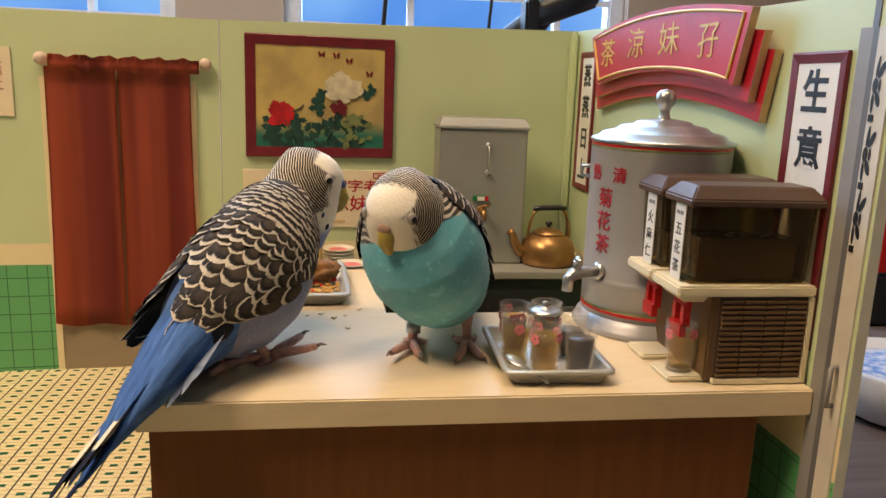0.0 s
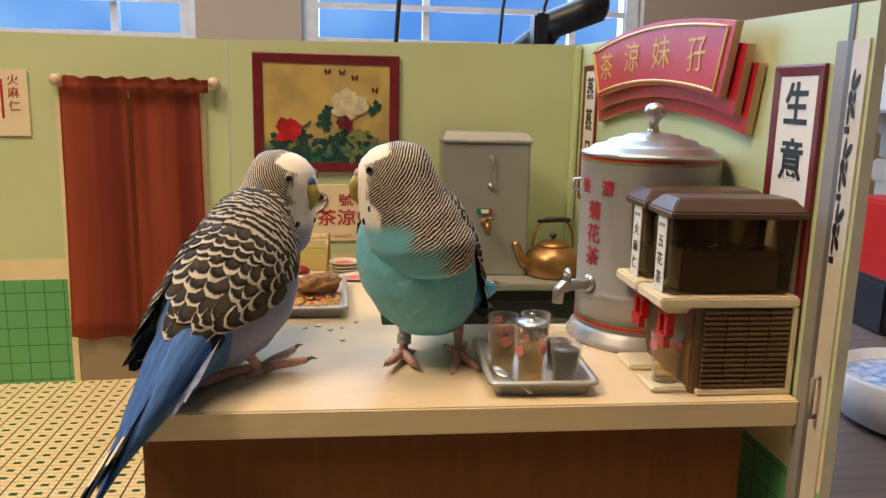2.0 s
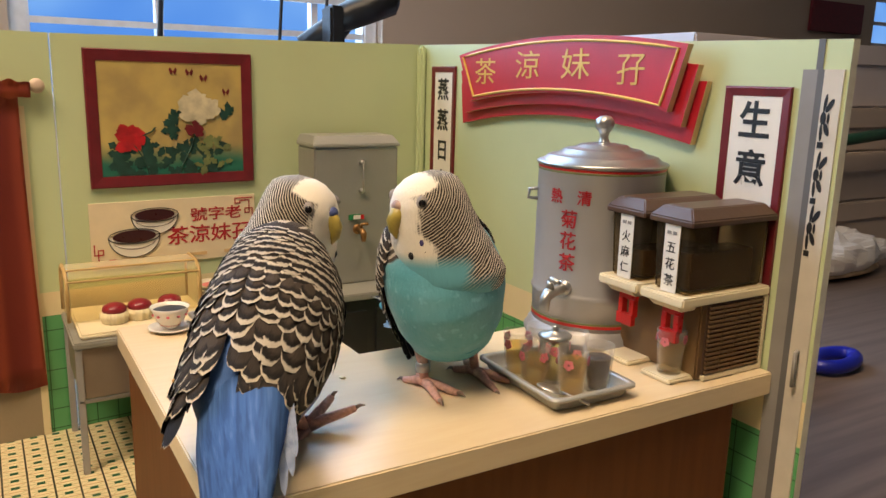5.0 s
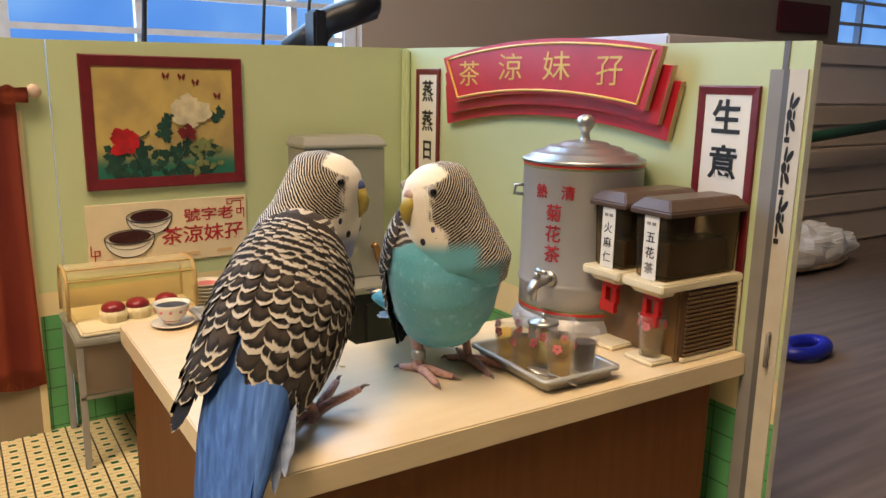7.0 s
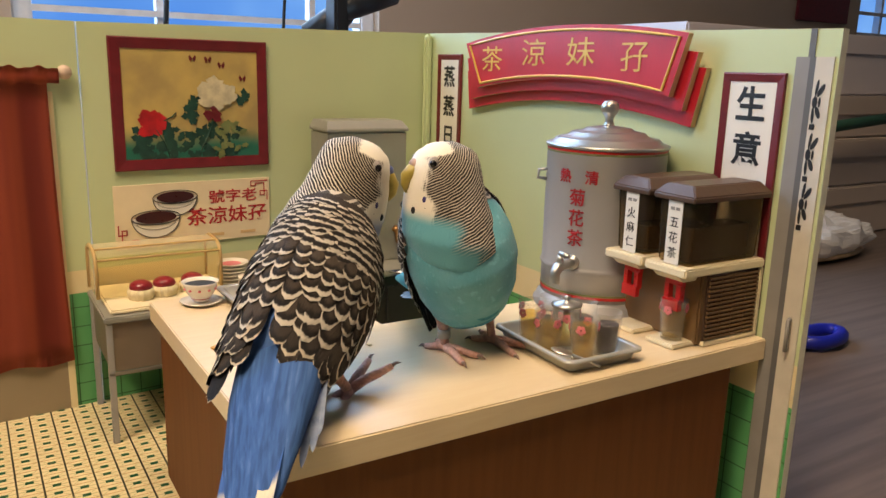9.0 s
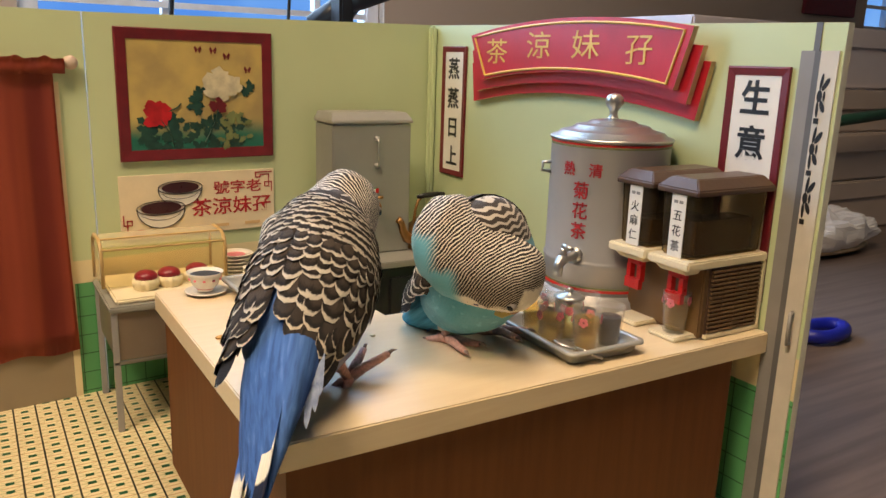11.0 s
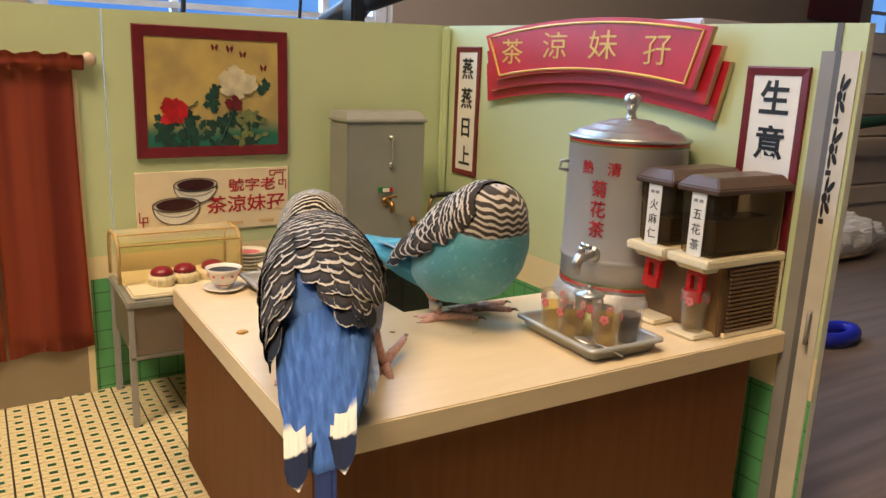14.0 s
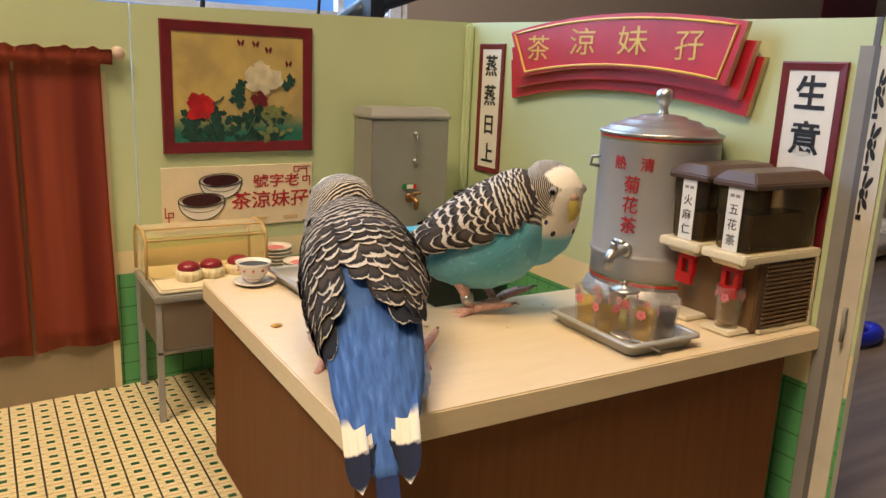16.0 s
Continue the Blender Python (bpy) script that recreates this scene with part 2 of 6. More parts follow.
M_LEAFLIGHT = mat("olive_leaf", (0.20, 0.24, 0.09), 0.4, vary=0.4, scale=150)
M_ROOMWALL = mat("tan_room_wall", (0.50, 0.40, 0.31), 0.8, vary=0.06, scale=3)
M_CEIL = mat("white_ceiling", (0.45, 0.43, 0.40), 0.8, scale=3)
M_WINFRAME = mat("white_window_frame", (0.78, 0.80, 0.84), 0.5)
M_OUT = outside_view()
M_BLACKPLASTIC = mat("black_plastic", (0.012, 0.013, 0.016), 0.4)
M_CARTON = mat("grey_white_carton", (0.50, 0.42, 0.36), 0.7, vary=0.1, scale=10)
M_CARTON2 = mat("pale_carton", (0.62, 0.58, 0.60), 0.7, vary=0.06, scale=10)
M_BAG = glass("clear_bag", (0.85, 0.86, 0.88), 0.15, mixin=0.45)
M_BLUE = mat("blue_rubber", (0.008, 0.015, 0.30), 0.4)
M_WHITEPLASTIC = mat("white_plastic", (0.72, 0.72, 0.74), 0.35)
M_CABLE = mat("green_cable", (0.02, 0.09, 0.05), 0.5)


# ---- building helpers ----
def mesh_of(bm, name, *mats, smooth=False):
    me = bpy.data.meshes.new(name)
    bm.normal_update()
    bm.to_mesh(me)
    bm.free()
    for m in mats:
        me.materials.append(m)
    if smooth:
        me.polygons.foreach_set("use_smooth", [True] * len(me.polygons))
    return me


def part(name, bm, material, parent=None, label="", m=None, smooth=False):
    ob = new(name, mesh_of(bm, name, *(material if isinstance(material, (list, tuple)) else [material]), smooth=smooth))
    if parent is not None:
        ob.parent = parent
    if m is not None:
        ob.matrix_basis = m
    if label:
        ob["label"] = label
    return ob


def thing(name, label, category, m=None, group="", kind=""):
    ob = new(name)
    ob.empty_display_size = 0.01
    if m is not None:
        ob.matrix_basis = m
    return tagged(ob, label, category, group, kind)


def box(x0, x1, y0, y1, z0, z1, bevel=0.0, segs=2, bm=None):
    own = bm is None
    bm = bm or bmesh.new()
    r = bmesh.ops.create_cube(bm, size=1.0, matrix=Matrix.Translation(((x0 + x1) / 2, (y0 + y1) / 2, (z0 + z1) / 2)) @ Matrix.Diagonal((x1 - x0, y1 - y0, z1 - z0, 1)))
    if bevel and own:
        bmesh.ops.bevel(bm, geom=bm.edges[:], offset=bevel, segments=segs, affect="EDGES")
    return bm


def lathe(profile, n=32, bm=None, m=None):
    """Turns (radius, height) pairs round z."""
    bm = bm or bmesh.new()
    rings = []
    for r, z in profile:
        ring = []
        for i in range(n):
            a = 2 * math.pi * i / n
            v = Vector((r * math.cos(a), r * math.sin(a), z))
            ring.append(bm.verts.new(m @ v if m else v))
        rings.append(ring)
    for a, b in zip(rings, rings[1:]):
        for i in range(n):
            j = (i + 1) % n
            bm.faces.new((a[i], a[j], b[j], b[i]))
    if profile[0][0] > 1e-6:
        bm.faces.new(rings[0][::-1])
    if profile[-1][0] > 1e-6:
        bm.faces.new(rings[-1])
    return bm


def tube(points, radii, n=10, bm=None):
    """A round bar along points; radii one number or one for each point."""
    bm = bm or bmesh.new()
    pts = [Vector(p) for p in points]
    if isinstance(radii, (int, float)):
        radii = [radii] * len(pts)
    rings = []
    side = None
    for i, p in enumerate(pts):
        d = (pts[min(i + 1, len(pts) - 1)] - pts[max(i - 1, 0)]).normalized()
        if side is None:
            side = d.orthogonal().normalized()
        side = (side - d * side.dot(d)).normalized()
        up = d.cross(side)
        rings.append([bm.verts.new(p + radii[i] * (side * math.cos(2 * math.pi * k / n) + up * math.sin(2 * math.pi * k / n))) for k in range(n)])
    for a, b in zip(rings, rings[1:]):
        for i in range(n):
            j = (i + 1) % n
            bm.faces.new((a[i], a[j], b[j], b[i]))
    bm.faces.new(rings[0][::-1])
    bm.faces.new(rings[-1])
    return bm


def prism(outline, depth, bm=None, m=None):
    """A flat outline in x, y, thickened upwards in z."""
    bm = bm or bmesh.new()
    lo = [bm.verts.new((m @ Vector((x, y, 0))) if m else (x, y, 0)) for x, y in outline]
    hi = [bm.verts.new((m @ Vector((x, y, depth))) if m else (x, y, depth)) for x, y in outline]
    k = len(outline)
    bm.faces.new(lo[::-1])
    bm.faces.new(hi)
    for i in range(k):
        j = (i + 1) % k
        bm.faces.new((lo[i], lo[j], hi[j], hi[i]))
    return bm


def ball(cx, cy, cz, rx, ry, rz, u=16, v=10, bm=None):
    bm = bm or bmesh.new()
    bmesh.ops.create_uvsphere(bm, u_segments=u, v_segments=v, radius=1.0, matrix=Matrix.Translation((cx, cy, cz)) @ Matrix.Diagonal((rx, ry, rz, 1)))
    return bm


def letters(text, size, material, m, parent, name="lettering", bold=0.0, depth=0.00015):
    """One line of the built-in font, centred, lying in x, y of m."""
    cu = bpy.data.curves.new("text", "FONT")
    cu.body, cu.size, cu.align_x, cu.align_y = text, size, "CENTER", "CENTER"
    cu.extrude, cu.offset, cu.resolution_u = depth, bold * size, 3
    ob = bpy.data.objects.new("text", cu)
    scene.collection.objects.link(ob)
    me = bpy.data.meshes.new_from_object(ob.evaluated_get(bpy.context.evaluated_depsgraph_get()))
    bpy.data.objects.remove(ob)
    me.materials.clear()
    me.materials.append(material)
    res = new(name, me)
    res.parent = parent
    res.matrix_basis = m
    return res


def on_right(y, z, x):
    """On the side wall, reading from the back to the front, facing into the shop."""
    return Matrix(((0, 0, -1, x), (-1, 0, 0, y), (0, 1, 0, z), (0, 0, 0, 1)))


WALL_A, WALL_B = 0.6635, 0.085
WALL_YAW = math.degrees(math.atan(WALL_B))
BACK = pose(0, WALL_A, 0, 0, 0, WALL_YAW)  # x along the back wall, y into it


def on_back(u, z, off=0.001):
    return BACK @ Matrix(((1, 0, 0, u), (0, 0, -1, -off), (0, 1, 0, z), (0, 0, 0, 1)))


def wu(x):
    """Distance along the back wall for a world x."""
    return x / math.cos(math.radians(WALL_YAW))


def banded_wall(name, label, m, u0, u1, thick, top0, top1, cream0, cream1):
    """Card wall with printed zones: green tiles, cream band, pale green."""
    bm = bmesh.new()
    zs0 = [0.0, cream0, cream1, top0]
    zs1 = [0.0, cream0, cream1, top1]
    cols = []
    for u, zs in ((u0, zs0), (u1, zs1)):
        cols.append([[bm.verts.new((u, d, z)) for z in zs] for d in (0, thick)])
    for i in range(3):
        bm.faces.new((cols[0][0][i], cols[1][0][i], cols[1][0][i + 1], cols[0][0][i + 1])).material_index = i
        bm.faces.new((cols[1][1][i], cols[0][1][i], cols[0][1][i + 1], cols[1][1][i + 1])).material_index = 3
        for c, flip in ((0, 1), (1, 0)):
            q = [cols[c][0][i], cols[c][1][i], cols[c][1][i + 1], cols[c][0][i + 1]]
            bm.faces.new(q[::-1] if flip else q).material_index = 3
    bm.faces.new((cols[0][0][3], cols[1][0][3], cols[1][1][3], cols[0][1][3])).material_index = 2
    bm.faces.new((cols[0][0][0], cols[0][1][0], cols[1][1][0], cols[1][0][0])).material_index = 3
    ob = part(name, bm, [M_TILES, M_CREAM, M_GREEN, M_EDGE], m=m)
    return tagged(ob, label, "wall", kind="structure")


# ---- the card shop set ----
FLOOR = 0.004
bm = bmesh.new()
box(-0.46, -0.0835, 0.02, 0.665, 0.0, FLOOR, bm=bm)
box(-0.0828, 0.215, 0.02, 0.69, 0.0, FLOOR, bm=bm)
tagged(part("floor", bm, M_FLOOR), "printed mosaic card floor, cream with green dots", "floor", kind="structure")
banded_wall("wall_back_1", "pale green card wall with printed green tiles", BACK, wu(-0.46), wu(-0.0892), 0.004, 0.2895, 0.2885, 0.0925, 0.1098)
banded_wall("wall_back_2", "pale green card wall with printed green tiles", BACK, wu(-0.0882), wu(0.2125), 0.004, 0.2885, 0.2946, 0.0925, 0.1098)
side = Matrix(((0, 1, 0, 0.2127), (-1, 0, 0, 0), (0, 0, 1, 0), (0, 0, 0, 1)))
banded_wall("wall_side", "pale green card side wall with printed tiles", side, -0.6845, -0.2765, 0.005, 0.2946, 0.2874, 0.0850, 0.1097)
tagged(part("trim", box(0.2055, 0.2120, 0.672, 0.680, 0.004, 0.2935, 0.002), M_GREEN), "pale green folded card hinge strip", "trim", kind="structure")

# counter: worktop with an arm to the back, brown base
def ell(x0, x1, xi, y0, ym, yb):
    return [(x0, y0), (x1, y0), (x1, ym), (xi, ym), (xi, yb), (x0, yb)]


bm = prism(ell(-0.0757, 0.2117, 0.0300, 0.2965, 0.4165, 0.5200), 0.0122, m=pose(0, 0, 0.1073))
bmesh.ops.bevel(bm, geom=[e for e in bm.edges], offset=0.0007, segments=3, affect="EDGES")
top = thing("counter", "cream wooden counter top on a brown veneered base", "counter", kind="")
part("worktop", bm, M_WORKTOP, top, "cream painted wood with faint grain")
part("base", prism(ell(-0.0712, 0.1890, 0.0255, 0.3010, 0.4120, 0.5150), 0.1033, m=pose(0, 0, FLOOR)), M_BROWN, top, "dark brown veneered panel")


# curtain in the doorway, with rod
def curtain():
    t = thing("curtain", "rust red two-panel door curtain hung on a rod", "curtain")
    for u0, u1, name in ((-0.2205, -0.1668, "curtain_panel"), (-0.1652, -0.1080, "curtain_panel")):
        bm = bmesh.new()
        cols = []
        for i in range(25):
            s = i / 24
            col = []
            for j in range(15):
                h = j / 14
                u = u0 + (u1 - u0) * s
                u += (-0.164 - u) * 0.06 * (1 - (1 - h) ** 2)
                z = 0.043 + (0.2480 - 0.043) * h
                if j == 0:
                    z += 0.0016 * math.sin(s * 9 + u0 * 50) - 0.0012 * s
                d = -0.0045 + 0.0016 * math.sin(s * 2 * math.pi * 1.6 + u0 * 40) * (1 - 0.4 * h)
                col.append(bm.verts.new((u, d, z)))
            cols.append(col)
        for a, b in zip(cols, cols[1:]):
            for j in range(14):
                bm.faces.new((a[j], b[j], b[j + 1], a[j + 1]))
        bmesh.ops.solidify(bm, geom=bm.faces[:], thickness=0.0012)
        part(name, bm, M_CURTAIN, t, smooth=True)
    bm = bmesh.new()
    cols = []
    for i in range(61):
        u = -0.2135 + (0.2135 - 0.1040) * i / 60
        w = math.sin(i * 0.62) * 0.0009 + math.sin(i * 1.3 + 1) * 0.0005
        d = -0.0075 + 0.0011 * math.sin(i * 0.7)
        cols.append([bm.verts.new((u, d, 0.2455 - 0.6 * w)), bm.verts.new((u, d - 0.0008, 0.2510)), bm.verts.new((u, d, 0.2566 + w))])
    for a, b in zip(cols, cols[1:]):
        for j in range(2):
            bm.faces.new((a[j], b[j], b[j + 1], a[j + 1]))
    bmesh.ops.solidify(bm, geom=bm.faces[:], thickness=0.0012)
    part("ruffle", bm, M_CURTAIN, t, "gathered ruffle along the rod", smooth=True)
    bm = tube([(-0.2190, -0.0035, 0.2530), (-0.0995, -0.0035, 0.2530)], 0.0018)
    part("rod", bm, M_KNOB, t, smooth=True)
    for u in (-0.2190, -0.0995):
        part("finial", ball(u, -0.0045, 0.2535, 0.0050, 0.0036, 0.0050), M_KNOB, t, "round pale wooden knob", smooth=True)
    t.matrix_basis = BACK
    return t


curtain()
d1 = thing("door_1", "taupe printed doorway panel with cream jambs", "door", BACK, kind="structure")
part("panel", box(-0.2170, -0.1125, -0.0012, -0.0002, FLOOR, 0.2400), M_DOOR, d1)
for u in (-0.2215, -0.1125):
    part("jamb", box(u, u + 0.0048, -0.0018, -0.0002, FLOOR, 0.2400), M_CREAM, d1, "cream jamb")


# painting, poster, notice on the back wall
def frame_ring(w, h, b, d):
    """A mitred rectangular frame, centred, lying in x, y."""
    bm = bmesh.new()
    o = [(-w / 2, -h / 2), (w / 2, -h / 2), (w / 2, h / 2), (-w / 2, h / 2)]
    n = [(-w / 2 + b, -h / 2 + b), (w / 2 - b, -h / 2 + b), (w / 2 - b, h / 2 - b), (-w / 2 + b, h / 2 - b)]
    ring = [[bm.verts.new((x, y, z)) for x, y in q] for q, z in ((o, 0), (o, d * 0.8), ([(x * 0.985, y * 0.985) for x, y in o], d), (n, d * 0.7), (n, 0))]
    for a, c in zip(ring, ring[1:]):
        for i in range(4):
            j = (i + 1) % 4
            bm.faces.new((a[i], a[j], c[j], c[i]))
    return bm


def blossom(cx, cy, r, petals, rng, bm, lift):
    """A ragged flower head of overlapping flat petals."""
    for k in range(petals):
        a = rng.uniform(0, 2 * math.pi)
        q = rng.uniform(0.15, 0.75) * r
        px, py, s = cx + q * math.cos(a), cy + q * math.sin(a) * 0.85, r * rng.uniform(0.25, 0.42)
        z = lift + 0.000008 * k
        n = 9
        vs = [bm.verts.new((px + s * (1 + 0.25 * math.sin(3 * i + k)) * math.cos(2 * math.pi * i / n), py + s * 0.8 * (1 + 0.2 * math.cos(2 * i + k)) * math.sin(2 * math.pi * i / n), z)) for i in range(n)]
        bm.faces.new(vs)


def leaves(spots, bm, lift, rng, size=0.006):
    for k, (cx, cy) in enumerate(spots):
        for j in range(3):
            a = rng.uniform(0, 2 * math.pi)
            L, w = size * rng.uniform(0.8, 1.4), size * rng.uniform(0.30, 0.5)
            pts = [(0, 0), (0.3, 0.8), (0.45, 0.55), (0.65, 0.95), (0.8, 0.4), (1, 0), (0.75, -0.5), (0.6, -0.9), (0.4, -0.5), (0.25, -0.8)]
            ca, sa = math.cos(a), math.sin(a)
            z = lift + 0.000003 * (3 * k + j)
            bm.faces.new([bm.verts.new((cx + ca * p * L - sa * q * w, cy + sa * p * L + ca * q * w, z)) for p, q in pts])


def painting():
    w, h = 0.1212, 0.0980
    t = thing("painting", "peony painting on gold in a maroon frame", "painting", on_back(wu(-0.0088), 0.2308, 0.0005))
    part("frame", frame_ring(w, h, 0.0082, 0.0024), M_MAROON, t, "dark maroon frame")
    part("canvas", box(-w / 2 + 0.007, w / 2 - 0.007, -h / 2 + 0.007, h / 2 - 0.007, 0.0002, 0.0012), gold_paper(), t)
    rng = random.Random(5)
    bm = bmesh.new()
    leaves([(-0.012 + rng.uniform(-0.028, 0.045), -0.034 + rng.uniform(-0.006, 0.016)) for _ in range(34)] + [(0.038, 0.006), (0.041, 0.004), (-0.004, 0.0), (0.0, -0.004), (-0.004, -0.006), (0.002, 0.002), (-0.002, -0.008), (-0.030, -0.030), (-0.036, -0.034), (-0.042, -0.034)], bm, 0.00135, rng, 0.0075)
    part("foliage", bm, M_LEAF, t, "dark green painted leaves")
    bm = bmesh.new()
    leaves([(rng.uniform(0.014, 0.046), rng.uniform(-0.036, -0.016)) for _ in range(10)], bm, 0.0018, rng, 0.006)
    part("pale_foliage", bm, M_LEAFLIGHT, t)
    bm = bmesh.new()
    blossom(-0.0330, -0.0135, 0.0125, 30, rng, bm, 0.0019)
    part("peony", bm, M_PETALRED, t, "red painted peony")
    bm = bmesh.new()
    for dx, r, k in ((0.0, 0.0150, 34), (0.010, 0.0105, 20)):
        blossom(0.0150 + dx, 0.0085, r, k, rng, bm, 0.0020 if not dx else 0.0023)
    part("peony", bm, M_PETALWHITE, t, "cream white painted peony")
    bm = bmesh.new()
    blossom(0.0140, -0.0080, 0.0080, 16, rng, bm, 0.0025)
    part("peony", bm, M_MAROON, t, "small dark red painted bloom")
    bm = bmesh.new()
    for x, y in ((0.0010, 0.0345), (0.0130, 0.0340), (0.0235, 0.0300), (0.0405, 0.0200)):
        for sx in (-1, 1):
            bm.faces.new([bm.verts.new((x + sx * p * 0.0030 - 0.0006, y + q * 0.0030, 0.0016)) for p, q in ((0, 0), (0.7, 1.0), (1.0, 0.4), (0.5, -0.9))])
    part("butterflies", bm, M_MAROON, t)
    for x0, y0, x1, y1 in ((-0.020, -0.040, -0.030, -0.018), (0.004, -0.036, 0.016, -0.006), (-0.024, -0.012, -0.014, -0.006)):
        part("stem", tube([(x0, y0, 0.0017), ((x0 + x1) / 2 + 0.002, (y0 + y1) / 2, 0.0019), (x1, y1, 0.0017)], 0.0005, 6), M_LEAF, t)
    for ob in t.children:
        if ob.name.split(".")[0] in ("peony", "foliage", "pale_foliage", "butterflies"):
            tagged(ob, kind="stuff")
    return t


painting()


def drawn_bowl(t, cx, cy, r):
    n = 28
    part("bowl_print", prism([(cx + r * math.cos(math.pi + math.pi * i / n), cy + 0.86 * r * math.sin(math.pi + math.pi * i / n)) for i in range(n + 1)], 0.0003, m=pose(0, 0, 0.0010)), M_WHITE, t)
    ringo = [(cx + r * math.cos(2 * math.pi * i / n), cy + 0.30 * r * math.sin(2 * math.pi * i / n)) for i in range(n)]
    part("tea_print", prism([(cx + (x - cx) * 0.84, cy + (y - cy) * 0.86) for x, y in ringo], 0.0003, m=pose(0, 0, 0.0016)), M_SOUP, t)
    bm = tube([(x, y, 0.0016) for x, y in ringo + ringo[:1]], 0.00033, 6)
    tube([(cx + r * math.cos(math.pi + math.pi * i / n), cy + 0.86 * r * math.sin(math.pi + math.pi * i / n), 0.0014) for i in range(n + 1)], 0.00033, 6, bm)
    tube([(cx + r * 0.86 * math.cos(math.pi + math.pi * i / n), cy - 0.12 * r + 0.40 * r * math.sin(math.pi + math.pi * i / n), 0.0014) for i in range(3, n - 2)], 0.00018, 6, bm)
    part("ink_outline", bm, M_BLACK, t)


def poster():
    w, h = 0.1245, 0.0492
    t = thing("poster", "cream tea poster with red characters and two bowls", "poster", on_back(wu(-0.0100), 0.1465, 0.0003))
    part("sheet", box(-w / 2, w / 2, -h / 2, h / 2, 0, 0.0009, 0.0002, 1), M_PAPER, t)
    drawn_bowl(t, -0.0163, 0.0135, 0.0172)
    drawn_bowl(t, -0.0318, -0.0015, 0.0184)
    letters("號字老", 0.0110, M_REDINK, pose(0.0306, 0.0105, 0.0010), t, bold=0.012).scale = (1.25, 1, 1)
    letters("茶涼妹孖", 0.0148, M_REDINK, pose(0.0255, -0.0050, 0.0010), t, bold=0.012).scale = (1.14, 1, 1)
    for x, y, L in ((0.0060, -0.0195, 0.016), (0.036, -0.0195, 0.013)):
        part("small_print", box(x, x + L, y - 0.0012, y + 0.0012, 0.0009, 0.0012), M_EDGEGOLD, t)
    for sx, sy in ((1, 1), (-1, -1)):
        bm = bmesh.new()
        q = [(0.060, 0.022), (0.046, 0.022), (0.046, 0.018), (0.050, 0.018), (0.050, 0.0200), (0.0575, 0.0200), (0.0575, 0.0100), (0.054, 0.0100), (0.054, 0.0135), (0.060, 0.0135), (0.060, 0.006)]
        for a, b in zip(q, q[1:]):
            x0, x1 = sorted((a[0] * sx, b[0] * sx))
            y0, y1 = sorted((a[1] * sy, b[1] * sy))
            box(x0 - 0.0004, x1 + 0.0004, y0 - 0.0004, y1 + 0.0004, 0.0009, 0.0012, bm=bm)
        part("fret_corner", bm, M_REDINK, t, "red fret pattern")
    return t


poster()
t = thing("notice", "cream paper notice with red characters", "notice", on_back(wu(-0.2565), 0.2352, 0.0003))
part("sheet", box(-0.017, 0.017, -0.0258, 0.0258, 0, 0.0009, 0.0002, 1), M_PAPER, t)
for i, ch in enumerate("火麻仁"):
    letters(ch, 0.0090, M_REDINK, pose(0.0065, 0.0170 - 0.0100 * i, 0.0010), t)
for i in range(3):
    part("small_print", box(-0.013 + 0.005 * i, -0.0112 + 0.005 * i, -0.012, 0.018, 0.0009, 0.0011), M_REDINK, t)


# couplets on the side wall
def couplet(y0, y1, z0, z1, text, size, step, first, label):
    w, h = y1 - y0, z1 - z0
    t = thing("wall_plaque", label, "plaque", on_right((y0 + y1) / 2, (z0 + z1) / 2, 0.2122))
    part("frame", frame_ring(w, h, 0.0048 if w > 0.036 else 0.0050, 0.0018), M_MAROON, t, "maroon border")
    part("panel", box(-w / 2 + 0.004, w / 2 - 0.004, -h / 2 + 0.004, h / 2 - 0.004, 0.0001, 0.0009), M_WHITE, t, "white paper")
    for i, ch in enumerate(text):
        letters(ch, size, M_BLACK, pose(0, h / 2 - first - step * i, 0.0011), t, bold=0.022, depth=0.0001)


couplet(0.3040, 0.3440, 0.1350, 0.2652, "生意", 0.0200, 0.0250, 0.0185, "white plaque with two bold black characters, maroon border")
couplet(0.6215, 0.6605, 0.1615, 0.2758, "蒸蒸日上", 0.0190, 0.0258, 0.0205, "narrow white plaque with four black characters, maroon border")


# the arched shop sign, three stacked boards
def arc_outline(ya, yb, za0, zam, za1, zb0, zbm, zb1, ins0=0.0, ins1=0.0, n=20):
    """Closed outline in (along, up): upper arc from back to front, then the lower one home; ya is the back end."""
    def quad(a, m, b, s):
        return a * (1 - s) * (1 - 2 * s) + m * 4 * s * (1 - s) + b * s * (2 * s - 1)
    up = [(-(ya + (yb - ya) * i / n), quad(za0, zam, za1, i / n)) for i in range(n + 1)]
    lo = [(-(ya + ins0 + (yb - ins1 - ya - ins0) * i / n), quad(zb0, zbm, zb1, i / n)) for i in range(n + 1)]
    return up, lo


def arch_board(t, x, thick, up, lo, name, label=""):
    pts = lo + up[::-1]
    m = Matrix(((0, 0, -1, x + thick), (-1, 0, 0, 0), (0, 1, 0, 0), (0, 0, 0, 1)))
    bm = prism(pts, thick, m=m)
    bm.faces.ensure_lookup_table()
    for f in bm.faces[2:]:
        f.material_index = 1
    return part(name, bm, [M_RED, M_EDGEGOLD], t, label)


